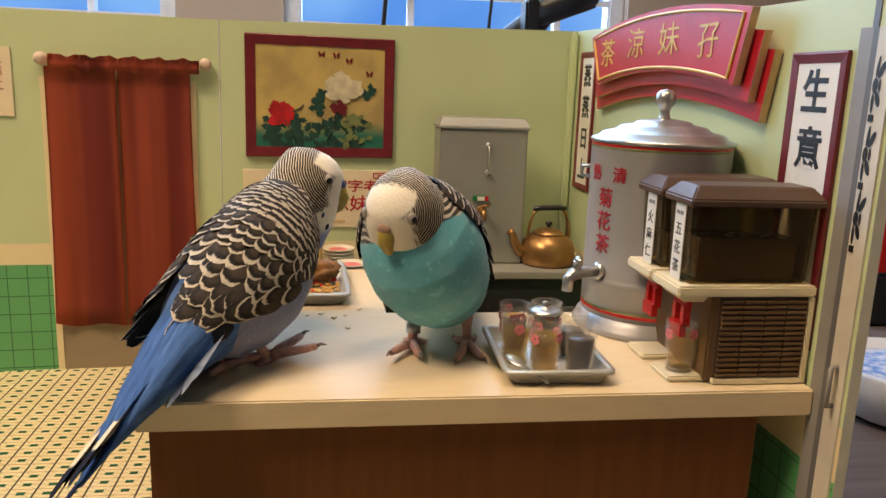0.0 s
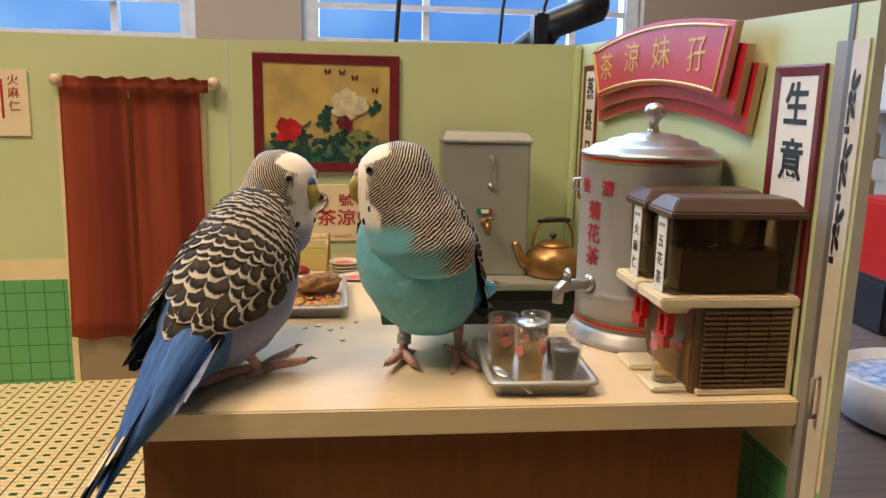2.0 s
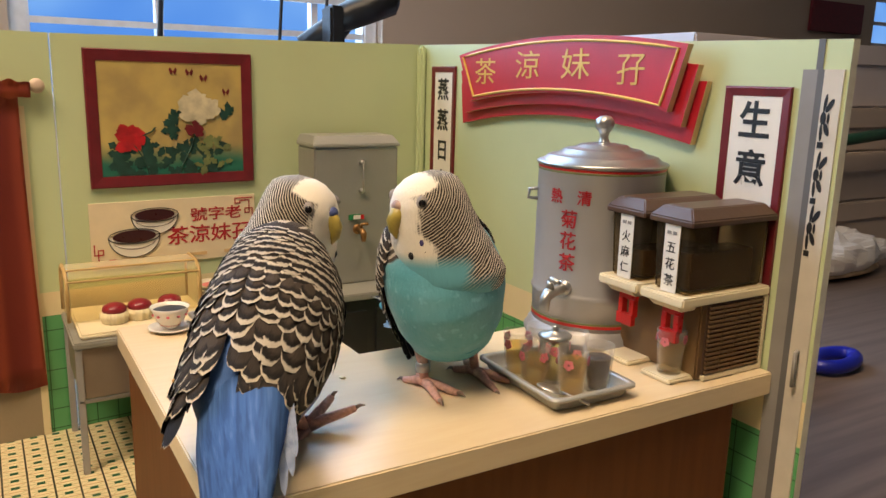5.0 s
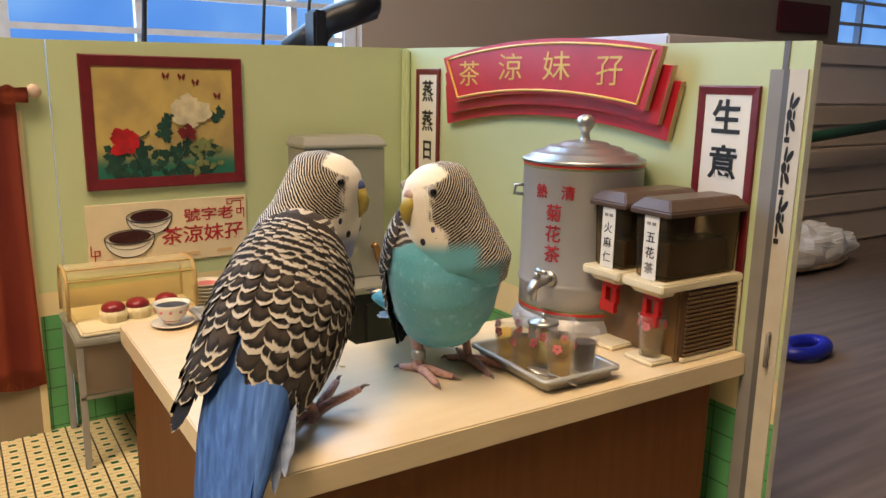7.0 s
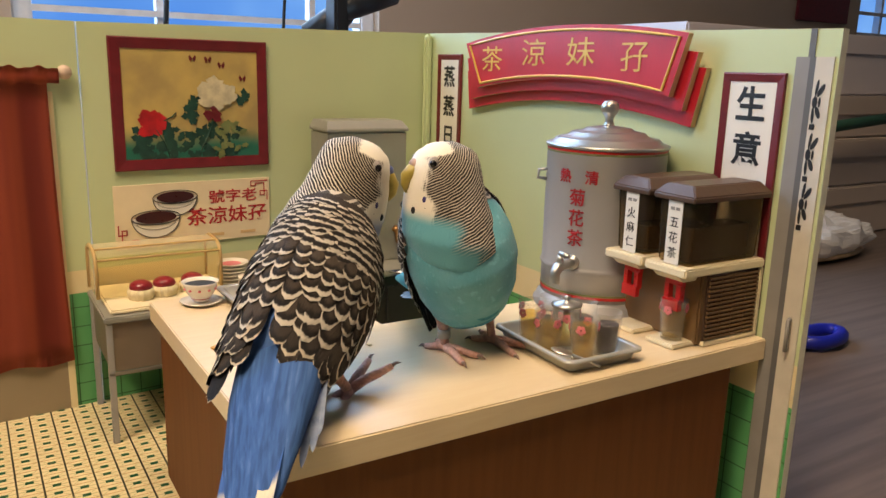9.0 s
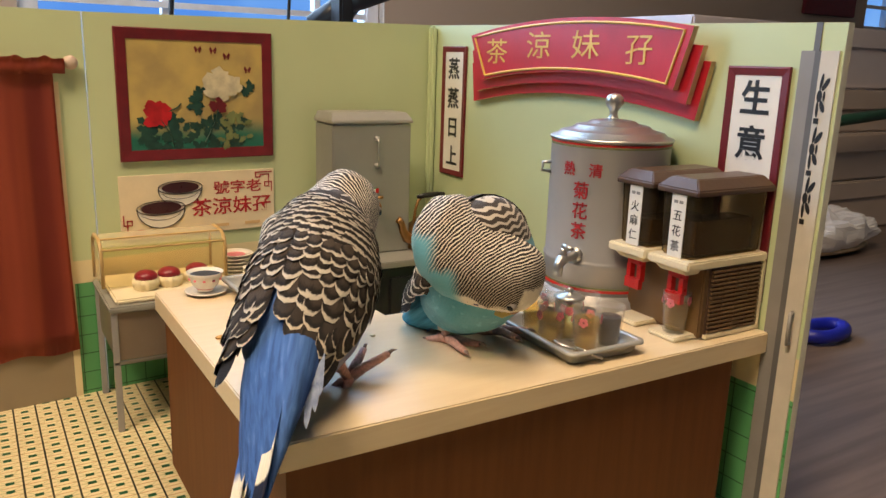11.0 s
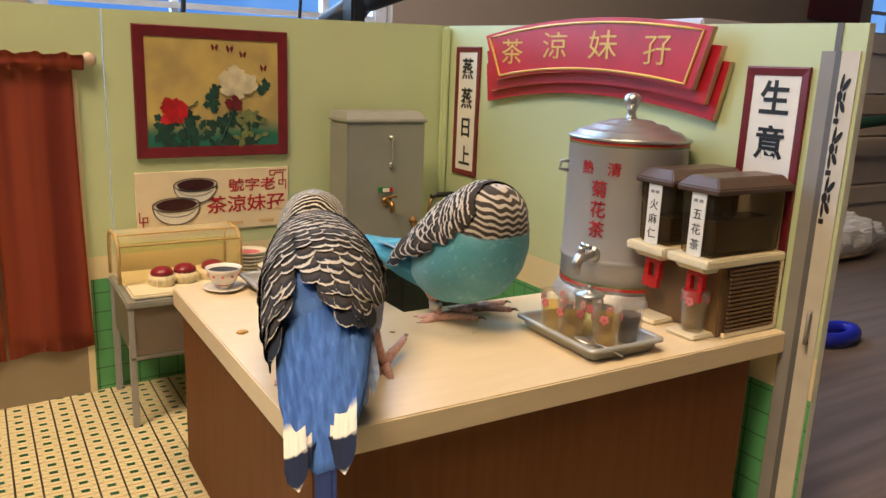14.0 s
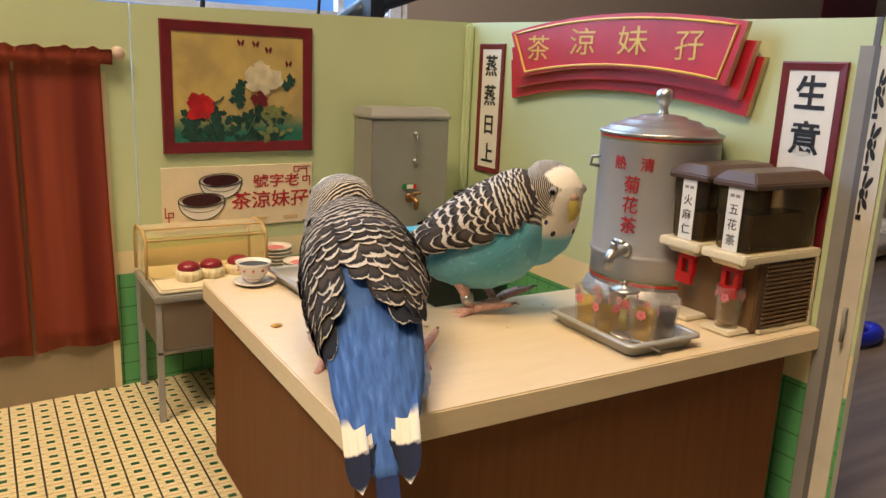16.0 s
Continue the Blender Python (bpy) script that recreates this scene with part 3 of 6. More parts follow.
sign = thing("shop_sign", "arched red shop sign in three tiers with gold characters", "sign")
specs = [
    (0.2075, arc_outline(0.6060, 0.3540, 0.262, 0.270, 0.2672, 0.2305, 0.2428, 0.2325, -0.004, -0.008)),
    (0.2025, arc_outline(0.5990, 0.3565, 0.272, 0.281, 0.2760, 0.2395, 0.2503, 0.2420, -0.008, -0.009)),
    (0.1970, arc_outline(0.5935, 0.3600, 0.2837, 0.2945, 0.2866, 0.2490, 0.2580, 0.2500, -0.0175, -0.0115)),
]
for i, (x, (up, lo)) in enumerate(specs):
    arch_board(sign, x, 0.0040, up, lo, "board")
up, lo = specs[2][1]


def shrink(q, k):
    cy = sum(p[0] for p in up + lo) / len(up + lo)
    cz = sum(p[1] for p in up + lo) / len(up + lo)
    return [(cy + (a - cy) * (1 - k * 0.36), b + (cz - b) * k) for a, b in q]


loop = shrink(lo, 0.15) + shrink(up, 0.15)[::-1]
bm = tube([(0.1966, -a, b) for a, b in loop + loop[:1]], 0.0009, 6)
part("gold_border", bm, M_GOLD, sign, "gold border line")
for ch, y, z in (("茶", 0.5555, 0.2700), ("涼", 0.5030, 0.2745), ("妹", 0.4520, 0.2750), ("孖", 0.4020, 0.2720)):
    letters(ch, 0.0205, M_GOLD, on_right(y, z, 0.1966), sign, bold=0.0, depth=0.0001).scale = (1.45 if ch != "孖" else 1.2, 1, 1)

# sliding door print at the front end of the side wall
sd = thing("sliding_door", "printed sliding door with grey track and black flower cut-outs", "door", kind="")
part("track", box(0.2119, 0.2126, 0.2920, 0.3000, FLOOR, 0.2737), M_TRACK, sd, "grey track")
part("groove", box(0.2117, 0.2126, 0.2885, 0.2920, FLOOR, 0.2737), M_TRACKDARK, sd, "dark groove")
part("rail", box(0.2121, 0.2126, 0.2900, 0.2935, 0.2737, 0.2878), M_TRACKDARK, sd)
part("door_panel", box(0.2117, 0.2126, 0.2785, 0.2885, FLOOR, 0.2737), mat("pale_door_card", (0.62, 0.58, 0.50), 0.45), sd, "pale door leaf")
bm = bmesh.new()
for z in (0.2510, 0.2240, 0.1980):
    # half a flower: a seed at the groove, a short inner arc and four slender petals fanning over the leaf
    for y, dz, L, w, a in ((0.0, 0.0, 0.0028, 0.0011, 90), (-0.0026, 0.0, 0.0024, 0.0005, 90), (-0.0004, 0.0072, 0.0040, 0.0006, 84), (-0.0028, 0.0060, 0.0034, 0.0009, 62), (-0.0022, -0.0052, 0.0030, 0.0009, 112), (0.0004, -0.0068, 0.0038, 0.0006, 92)):
        c, q = math.cos(math.radians(a)), math.sin(math.radians(a))
        pts = [(1.1 * L * math.cos(2 * math.pi * i / 12), 1.45 * w * math.sin(2 * math.pi * i / 12)) for i in range(12)]
        bm.faces.new([bm.verts.new((0.2115, 0.2862 + y - (p * c - r * q), z + dz + p * q + r * c)) for p, r in pts])
    box(0.2113, 0.2116, 0.2848, 0.2876, z - 0.0140, z - 0.0112, bm=bm)
bmesh.ops.recalc_face_normals(bm, faces=bm.faces[:])
part("flower_cutout", bm, M_BLACK, sd, "black flower pattern")
part("handle", tube([(0.2117, 0.2840, 0.1350), (0.2080, 0.2825, 0.1350), (0.2080, 0.2825, 0.1175), (0.2117, 0.2840, 0.1175)], 0.0011, 8), M_TRACK, sd, "small grey pull handle", smooth=True)


# ---- equipment at the back: stove table, water boiler, kettle ----
def stove_table():
    t = thing("stove_table", "low grey metal stove table with black front", "table")
    part("tabletop", box(0.0420, 0.2050, 0.5900, 0.6620, 0.0945, 0.1000, 0.0008), M_GREYMETAL, t, "grey sheet metal top")
    part("front_panel", box(0.0440, 0.2030, 0.5935, 0.5960, 0.0300, 0.0945), M_GREYDARK, t, "black front")
    part("side_panel", box(0.0440, 0.0465, 0.5960, 0.6600, 0.0300, 0.0945), M_GREYDARK, t)
    part("side_panel", box(0.2005, 0.2030, 0.5960, 0.6600, 0.0300, 0.0945), M_GREYDARK, t)
    part("lower_shelf", box(0.0440, 0.2030, 0.5880, 0.6600, 0.0250, 0.0300, 0.0006), M_GREYMETAL, t)
    for x in (0.050, 0.125):
        part("oven_door", box(x, x + 0.068, 0.5915, 0.5935, 0.0380, 0.0860, 0.0008), M_BLACKPLASTIC, t)
    for x in (0.046, 0.1985):
        for y in (0.596, 0.654):
            part("leg", box(x, x + 0.0035, y, y + 0.0035, FLOOR, 0.0300), M_GREYMETAL, t)


stove_table()


def boiler():
    t = thing("water_boiler", "grey metal water boiler with small brass tap", "boiler")
    x0, x1, y0, y1 = 0.0865, 0.1585, 0.6220, 0.6590
    part("body", box(x0, x1, y0, y1, 0.1000, 0.2110, 0.0012), M_GREYMETAL, t)
    bm = bmesh.new()
    lo = [(x0 - 0.0012, y0 - 0.0012), (x1 + 0.0012, y0 - 0.0012), (x1 + 0.0012, y1), (x0 - 0.0012, y1)]
    hi = [(x0 + 0.002, y0 + 0.006), (x1 - 0.002, y0 + 0.006), (x1 - 0.002, y1), (x0 + 0.002, y1)]
    rings = [[bm.verts.new((x, y, z)) for x, y in q] for q, z in ((lo, 0.2108), (lo, 0.2132), (hi, 0.2195))]
    for a, b in zip(rings, rings[1:]):
        for i in range(4):
            bm.faces.new((a[i], a[(i + 1) % 4], b[(i + 1) % 4], b[i]))
    bm.faces.new(rings[-1])
    bm.faces.new(rings[0][::-1])
    bmesh.ops.bevel(bm, geom=bm.edges[:], offset=0.0005, segments=2, affect="EDGES")
    part("lid", bm, M_GREYMETAL, t, "sloped grey lid")
    g = tube([(0.1258, 0.6220, 0.1985), (0.1258, 0.6180, 0.1975), (0.1258, 0.6180, 0.1770), (0.1258, 0.6220, 0.1760)], 0.0006, 8)
    part("sight_glass", g, M_STEEL, t, "thin metal gauge", smooth=True)
    for z in (0.1985, 0.1760):
        part("gauge_fitting", lathe([(0.0022, 0), (0.0022, 0.002), (0.0012, 0.0035)], 12, m=pose(0.1258, 0.6220, z, 90)), M_STEEL, t, smooth=True)
    part("badge", box(0.1145, 0.1275, 0.6205, 0.6220, 0.1525, 0.1572, 0.0006), [M_GREENLABEL], t, "green and white badge")
    part("badge_middle", box(0.1185, 0.1245, 0.6200, 0.6205, 0.1532, 0.1565), M_WHITE, t)
    part("badge_end", box(0.1245, 0.1275, 0.6200, 0.6205, 0.1530, 0.1568), M_REDPLASTIC, t, "red end")
    tap = part("tap", tube([(0.1225, 0.6220, 0.1450), (0.1225, 0.6120, 0.1450), (0.1225, 0.6100, 0.1435), (0.1225, 0.6100, 0.1370)], [0.0024, 0.0024, 0.0026, 0.0019], 10), M_BRASS, t, "small brass tap", smooth=True)
    part("tap_handle", tube([(0.1225, 0.6135, 0.1465), (0.1225, 0.6135, 0.1500), (0.1275, 0.6120, 0.1505)], 0.0013, 8), M_BRASS, tap, smooth=True)
    part("tap_flange", lathe([(0.0042, 0), (0.0042, 0.0012), (0.003, 0.002)], 14, m=pose(0.1225, 0.6220, 0.1450, 90)), M_BRASS, tap, smooth=True)


boiler()


def kettle():
    t = thing("kettle", "worn copper kettle with a black-gripped handle", "kettle", pose(0.1815, 0.6250, 0.1000, 0, 0, 8))
    r = 0.0235
    part("body", lathe([(r * 0.90, 0), (r * 0.98, 0.002), (r, 0.008), (r * 0.97, 0.015), (r * 0.85, 0.0205), (r * 0.62, 0.0245), (r * 0.56, 0.0255)], 36), M_BRASS, t, smooth=True)
    part("lid", lathe([(r * 0.58, 0.0252), (r * 0.55, 0.0268), (r * 0.35, 0.0295), (0.002, 0.0308), (0.0, 0.0309)], 28), M_BRASS, t, smooth=True)
    part("knob", lathe([(0.0014, 0.0305), (0.0014, 0.032), (0.0030, 0.0335), (0.0028, 0.0352), (0.0, 0.036)], 14), M_BLACKPLASTIC, t, "black knob", smooth=True)
    part("spout", tube([(-r * 0.8, 0, 0.009), (-r * 1.10, 0, 0.0115), (-r * 1.28, 0, 0.018), (-r * 1.36, 0, 0.0255), (-r * 1.50, 0, 0.0285)], [0.0052, 0.0046, 0.0035, 0.0028, 0.0030], 12), M_BRASS, t, smooth=True)
    arc = []
    for i in range(13):
        a = math.pi * i / 12
        arc.append((-0.0185 * math.cos(a) * (1 + 0.12 * math.sin(a)), 0, 0.018 + 0.0285 * min(1, math.sin(a) * 1.25)))
    part("handle", tube(arc, 0.0013, 8), M_BRASS, t, smooth=True)
    part("grip", tube([(-0.0145, 0, 0.0468), (-0.007, 0, 0.0474), (0.007, 0, 0.0474), (0.0145, 0, 0.0468)], [0.0018, 0.0023, 0.0023, 0.0018], 10), M_BLACKPLASTIC, t, "black grip", smooth=True)
    for s in (-1, 1):
        part("bracket", box(0.0175 * s - 0.0016, 0.0175 * s + 0.0016, -0.0022, 0.0022, 0.014, 0.0225, 0.0006), M_BRASS, t)


kettle()


# ---- snack stand with bun display ----
def snack_stand():
    t = thing("snack_stand", "silver metal snack stand on four thin legs", "stand")
    x0, x1, y0, y1 = -0.0940, 0.0300, 0.5750, 0.6530
    part("tray_top", box(x0 - 0.001, x1, y0 - 0.001, y1, 0.0905, 0.0950, 0.0010), M_GREYMETAL, t, "raised metal rim")
    part("cabinet_body", box(x0 + 0.002, x1 - 0.002, y0 + 0.0015, y1 - 0.002, 0.0560, 0.0905, 0.0006), mat("brown_grey_sheet_metal", (0.33, 0.27, 0.22), 0.38, 0.6, vary=0.15, scale=30), t)
    part("lower_rail", box(x0, x1 - 0.001, y0, y0 + 0.002, 0.0535, 0.0560, 0.0004), M_STEEL, t, "bright lower rail")
    for x in (x0, x1 - 0.005):
        for y in (y0, y1 - 0.005):
            part("leg", box(x, x + 0.0042, y, y + 0.0042, FLOOR, 0.0905, 0.0005), M_STEELPAINT, t)
    c = thing("bun_display", "ivory bun display tray with amber clear cover", "display case")
    part("tray", box(-0.0900, -0.0060, 0.5790, 0.6480, 0.0950, 0.0985, 0.0012), M_IVORY, c, "ivory tray")
    bm = bmesh.new()
    pr = [(0.648, 0.0985), (0.648, 0.122), (0.645, 0.1290), (0.637, 0.1330), (0.616, 0.1330), (0.608, 0.1290), (0.6060, 0.122), (0.6060, 0.1000)]
    for x0c, x1c in ((-0.0935, -0.0075),):
        a = [bm.verts.new((x0c, y, z)) for y, z in pr]
        b = [bm.verts.new((x1c, y, z)) for y, z in pr]
        for i in range(len(pr) - 1):
            bm.faces.new((a[i], a[i + 1], b[i + 1], b[i]))
        bm.faces.new(a[::-1])
        bm.faces.new(b)
    bmesh.ops.recalc_face_normals(bm, faces=bm.faces[:])
    part("cover", bm, M_AMBERCOVER, c, "clear amber cover")
    fr = mat("amber_plastic_rim", (0.52, 0.36, 0.15), 0.35)
    for x in (-0.0935, -0.0075):
        part("cover_rim", tube([(x, y, z) for y, z in pr], 0.0013, 8), fr, c, smooth=True)
    part("cover_edge", tube([(-0.0935, 0.6070, 0.1270), (-0.0075, 0.6070, 0.1270)], 0.0008, 8), fr, c)
    part("cover_edge", tube([(-0.0935, 0.616, 0.1330), (-0.0075, 0.616, 0.1330)], 0.0008, 8), fr, c)
    for i, x in enumerate((-0.0660, -0.0495, -0.0290)):
        b = thing("bun", "cream fluted cake with a dark red glazed top", "bun", pose(x, 0.600 + 0.003 * i, 0.0985), group="buns in the display")
        bm = bmesh.new()
        n = 48
        rings = []
        for r, z in ((0.0075, 0), (0.0090, 0.004), (0.0088, 0.0075), (0.004, 0.0085)):
            rings.append([bm.verts.new((r * (1 + 0.07 * math.cos(12 * 2 * math.pi * k / n)) * math.cos(2 * math.pi * k / n), r * (1 + 0.07 * math.cos(12 * 2 * math.pi * k / n)) * math.sin(2 * math.pi * k / n), z)) for k in range(n)])
        for p, q in zip(rings, rings[1:]):
            for k in range(n):
                bm.faces.new((p[k], p[(k + 1) % n], q[(k + 1) % n], q[k]))
        bm.faces.new(rings[-1])
        part("cake", bm, M_CAKE, b, smooth=True)
        part("glaze", ball(0, 0, 0.0092, 0.0080, 0.0080, 0.0046), M_BUNRED, b, "dark red glaze", smooth=True)
    for cx, cy, cz, n in ((0.0060, 0.6260, 0.0950, 6), (0.0160, 0.5960, 0.0950, 4)):
        for i in range(n):
            p = thing("plate", "small white china plate in a stack", "plate", pose(cx + 0.0006 * math.sin(3.1 * i), cy, cz + i * 0.0028), group="stacked plates")
            part("dish", lathe([(0.006, 0), (0.0105, 0.0013), (0.0135, 0.0028), (0.0130, 0.0032), (0.0100, 0.0018), (0.0, 0.0012)], 30), M_CHINA, p, smooth=True)
            if i == n - 1:
                part("pattern", lathe([(0.0035, 0.0016), (0.0075, 0.0018), (0.0073, 0.0019), (0.0034, 0.0018)], 24), M_PINK, p, "pink printed pattern")


snack_stand()


# ---- tea urn ----
def urn():
    t = thing("tea_urn", "silver metal tea urn with stepped lid and red characters", "urn", pose(0.1735, 0.3950, 0.1195))
    r = 0.0362
    part("foot", lathe([(r * 1.10, 0), (r * 1.12, 0.002), (r * 1.08, 0.0035), (r * 1.06, 0.006), (r * 1.02, 0.0075), (r, 0.009)], 48), M_STEELPAINT, t, "flared metal foot", smooth=True)
    part("body", lathe([(r, 0.0085), (r, 0.0250), (r * 1.015, 0.0262), (r * 1.03, 0.0275), (r * 1.015, 0.0288), (r, 0.0300), (r, 0.0995), (r * 1.01, 0.1002)], 64), M_STEELPAINT, t, smooth=True)
    part("stripe", lathe([(r * 1.004, 0.0112), (r * 1.006, 0.0113), (r * 1.006, 0.0128), (r * 1.004, 0.0129)], 64), M_REDPLASTIC, t, "red stripe")
    part("stripe", lathe([(r * 1.004, 0.0130), (r * 1.0055, 0.0131), (r * 1.0055, 0.0140), (r * 1.004, 0.0141)], 64), M_LEAFLIGHT, t, "green stripe")
    part("stripe", lathe([(r * 1.004, 0.0980), (r * 1.006, 0.0981), (r * 1.006, 0.0992), (r * 1.004, 0.0993)], 64), M_REDPLASTIC, t, "red stripe")
    part("stripe", lathe([(r * 1.004, 0.0967), (r * 1.0055, 0.0968), (r * 1.0055, 0.0978), (r * 1.004, 0.0979)], 64), M_LEAFLIGHT, t, "green stripe")
    R = 0.0372
    lid = part("lid", lathe([(R * 0.95, 0.0995), (R, 0.1000), (R * 1.005, 0.1012), (R * 0.97, 0.1019), (R * 0.90, 0.1026), (R * 0.84, 0.1048), (R * 0.80, 0.1052), (R * 0.66, 0.1064), (R * 0.60, 0.1083), (R * 0.56, 0.1087), (R * 0.42, 0.1095), (R * 0.37, 0.1109), (R * 0.32, 0.1113), (0.0045, 0.1122), (0.0, 0.1124)], 56), M_STEEL, t, "stepped bright lid", smooth=True)
    part("knob", lathe([(0.0042, 0.1110), (0.0030, 0.1130), (0.0024, 0.1155), (0.0030, 0.1180), (0.0048, 0.1200), (0.0055, 0.1225), (0.0050, 0.1253), (0.0030, 0.1270), (0.0, 0.1275)], 24), M_STEEL, lid, "round knob", smooth=True)
    az = math.radians(201)
    out = Vector((math.cos(az), math.sin(az), 0))
    tan = Vector((-math.sin(az), math.cos(az), 0))
    zv = Vector((0, 0, 1))

    def q(a, b, c):
        return out * a + tan * b + zv * c
    tap = part("tap", tube([q(r - 0.001, 0, 0.0330), q(r + 0.012, 0, 0.0330), q(r + 0.0175, 0, 0.0325), q(r + 0.0200, 0, 0.0305), q(r + 0.0205, 0, 0.0240)], [0.0030, 0.0030, 0.0034, 0.0030, 0.0028], 14), M_STEEL, t, "small silver tap", smooth=True)
    part("collar", tube([q(r - 0.0005, 0, 0.0330), q(r + 0.002, 0, 0.0330)], 0.0046, 16), M_STEEL, tap, smooth=True)
    part("stem", tube([q(r + 0.0150, 0, 0.0345), q(r + 0.0150, 0, 0.0400)], [0.0024, 0.0018], 10), M_STEEL, tap, smooth=True)
    part("lever", tube([q(r + 0.0150, 0, 0.0405), q(r + 0.0160, 0.0015, 0.0408), q(r + 0.0190, 0.0075, 0.0408)], [0.0018, 0.0016, 0.0012], 10), M_STEEL, tap, smooth=True)
    # rear handle
    hz = math.radians(150)
    o2, t2 = Vector((math.cos(hz), math.sin(hz), 0)), Vector((-math.sin(hz), math.cos(hz), 0))
    part("side_handle", tube([o2 * r + zv * 0.085, o2 * (r + 0.005) + zv * 0.0845, o2 * (r + 0.0055) + zv * 0.0795, o2 * r + zv * 0.079], 0.0011, 8), M_STEEL, t, smooth=True)

    def glyph(ch, ang, z, size):
        a = az + math.radians(ang)
        o, tn = Vector((math.cos(a), math.sin(a), 0)), Vector((-math.sin(a), math.cos(a), 0))
        p = o * (r + 0.0004) + zv * z
        m = Matrix(((tn.x, 0, o.x, p.x), (tn.y, 0, o.y, p.y), (0, 1, 0, p.z), (0, 0, 0, 1)))
        ob = letters(ch, size, M_REDINK, m, t, bold=0.009)
        # wrap the strokes round the body
        for v in ob.data.vertices:
            s = v.co.x / r
            v.co.x, v.co.z = r * math.sin(s), v.co.z + r * (math.cos(s) - 1)
    glyph("熱", -13, 0.0835, 0.0086)
    glyph("清", 14, 0.0835, 0.0086)
    for i, ch in enumerate("菊花茶"):
        glyph(ch, 1, 0.0712 - 0.0121 * i, 0.0106)


urn()


# ---- twin drink dispenser ----
def dispenser():
    t = thing("drink_dispenser", "brown and ivory twin drink dispenser with smoked tanks", "dispenser")
    for k, y0 in enumerate((0.3045, 0.3355)):
        y1 = y0 + 0.0245
        bm = box(0.1512, 0.2085, y0 + 0.001, y1, 0.1650, 0.2000, 0.0012)
        for v in bm.verts:
            f = (0.2000 - v.co.z) / 0.035
            v.co.x += (0.180 - v.co.x) * 0.045 * f
            v.co.y += ((y0 + y1) / 2 - v.co.y) * 0.09 * f
        tank = part("tank", bm, M_TANK, t, "smoked clear tank")
        part("tea", box(0.1575, 0.2030, y0 + 0.0050, y1 - 0.0035, 0.1662, 0.1845 if k == 0 else 0.180, 0.0006), M_TANKTEA, tank, "dark tea inside")
        bm = bmesh.new()
        a = [(0.1490, y0 - 0.0012), (0.2110, y0 - 0.0012), (0.2110, y1 + 0.0022), (0.1490, y1 + 0.0022)]
        b = [(0.1535, y0 + 0.004), (0.2065, y0 + 0.004), (0.2065, y1 - 0.003), (0.1535, y1 - 0.003)]
        rings = [[bm.verts.new((x, y, z)) for x, y in w] for w, z in ((a, 0.1990), (a, 0.2020), (b, 0.2075))]
        for p, q in zip(rings, rings[1:]):
            for i in range(4):
                bm.faces.new((p[i], p[(i + 1) % 4], q[(i + 1) % 4], q[i]))
        bm.faces.new(rings[-1])
        bm.faces.new(rings[0][::-1])
        bmesh.ops.bevel(bm, geom=bm.edges[:], offset=0.0006, segments=2, affect="EDGES")
        part("lid", bm, M_BROWNPLASTIC, t, "dark brown bevelled lid")
        lab = part("label", box(0.1506, 0.1511, (y0 + y1) / 2 - 0.0048, (y0 + y1) / 2 + 0.0048, 0.1652, 0.1988), M_WHITE, t, "white paper label")
        for i, ch in enumerate("五花茶" if k == 0 else "火麻仁"):
            m = Matrix(((0, 0, -1, 0.1505), (-1, 0, 0, (y0 + y1) / 2), (0, 1, 0, 0.1872 - 0.0082 * i), (0, 0, 0, 1)))
            letters(ch, 0.0064, M_BLACK, m, lab, depth=0.0001)
        bm = bmesh.new()
        for s in (-1, 1):
            box(0.1503, 0.1506, (y0 + y1) / 2 + s * 0.0018 - 0.0012, (y0 + y1) / 2 + s * 0.0018 + 0.0012, 0.1940, 0.1956, bm=bm)
        part("leaf_mark", bm, M_TRACK, lab)
        # ivory shelf, thicker to the outlet
        bm = box(0.1470, 0.2110, y0 - 0.0015, y1 + 0.0030, 0.1600, 0.1648, 0.0008)
        part("shelf", bm, M_IVORY, t, "ivory shelf with outlet")
        bm = prism([(0, 0), (0.016, 0), (0.013, -0.0035), (0.004, -0.0035)], y1 - y0 - 0.006, m=Matrix(((1, 0, 0, 0.1485), (0, 0, -1, y1 - 0.002), (0, 1, 0, 0.1600), (0, 0, 0, 1))))
        bmesh.ops.recalc_face_normals(bm, faces=bm.faces[:])
        part("outlet", bm, M_IVORY, t)
        yc = (y0 + y1) / 2
        bm = box(0.1545, 0.1575, yc - 0.0062, yc + 0.0062, 0.1530, 0.1585, 0.0005)
        box(0.1540, 0.1575, yc - 0.0055, yc - 0.0025, 0.1440, 0.1535, bm=bm)
        box(0.1540, 0.1575, yc + 0.0025, yc + 0.0055, 0.1440, 0.1535, bm=bm)
        box(0.1530, 0.1560, yc - 0.0055, yc + 0.0055, 0.1395, 0.1455, bm=bm)
        part("tap_lever", bm, M_REDPLASTIC, t, "red push lever")
    part("body", box(0.1640, 0.2105, 0.3060, 0.3640, 0.1200, 0.1600, 0.0010), M_BROWNBODY, t, "brown lower body")
    part("back_strip", box(0.2085, 0.2113, 0.3035, 0.3640, 0.1198, 0.1600, 0.0005), M_IVORY, t, "ivory trim")
    part("grille_sill", box(0.1670, 0.2113, 0.3035, 0.3062, 0.1198, 0.1225, 0.0004), M_IVORY, t, "ivory trim")
    part("grille_back", box(0.1675, 0.2085, 0.3050, 0.3062, 0.1225, 0.1598), M_BROWNPLASTIC, t)
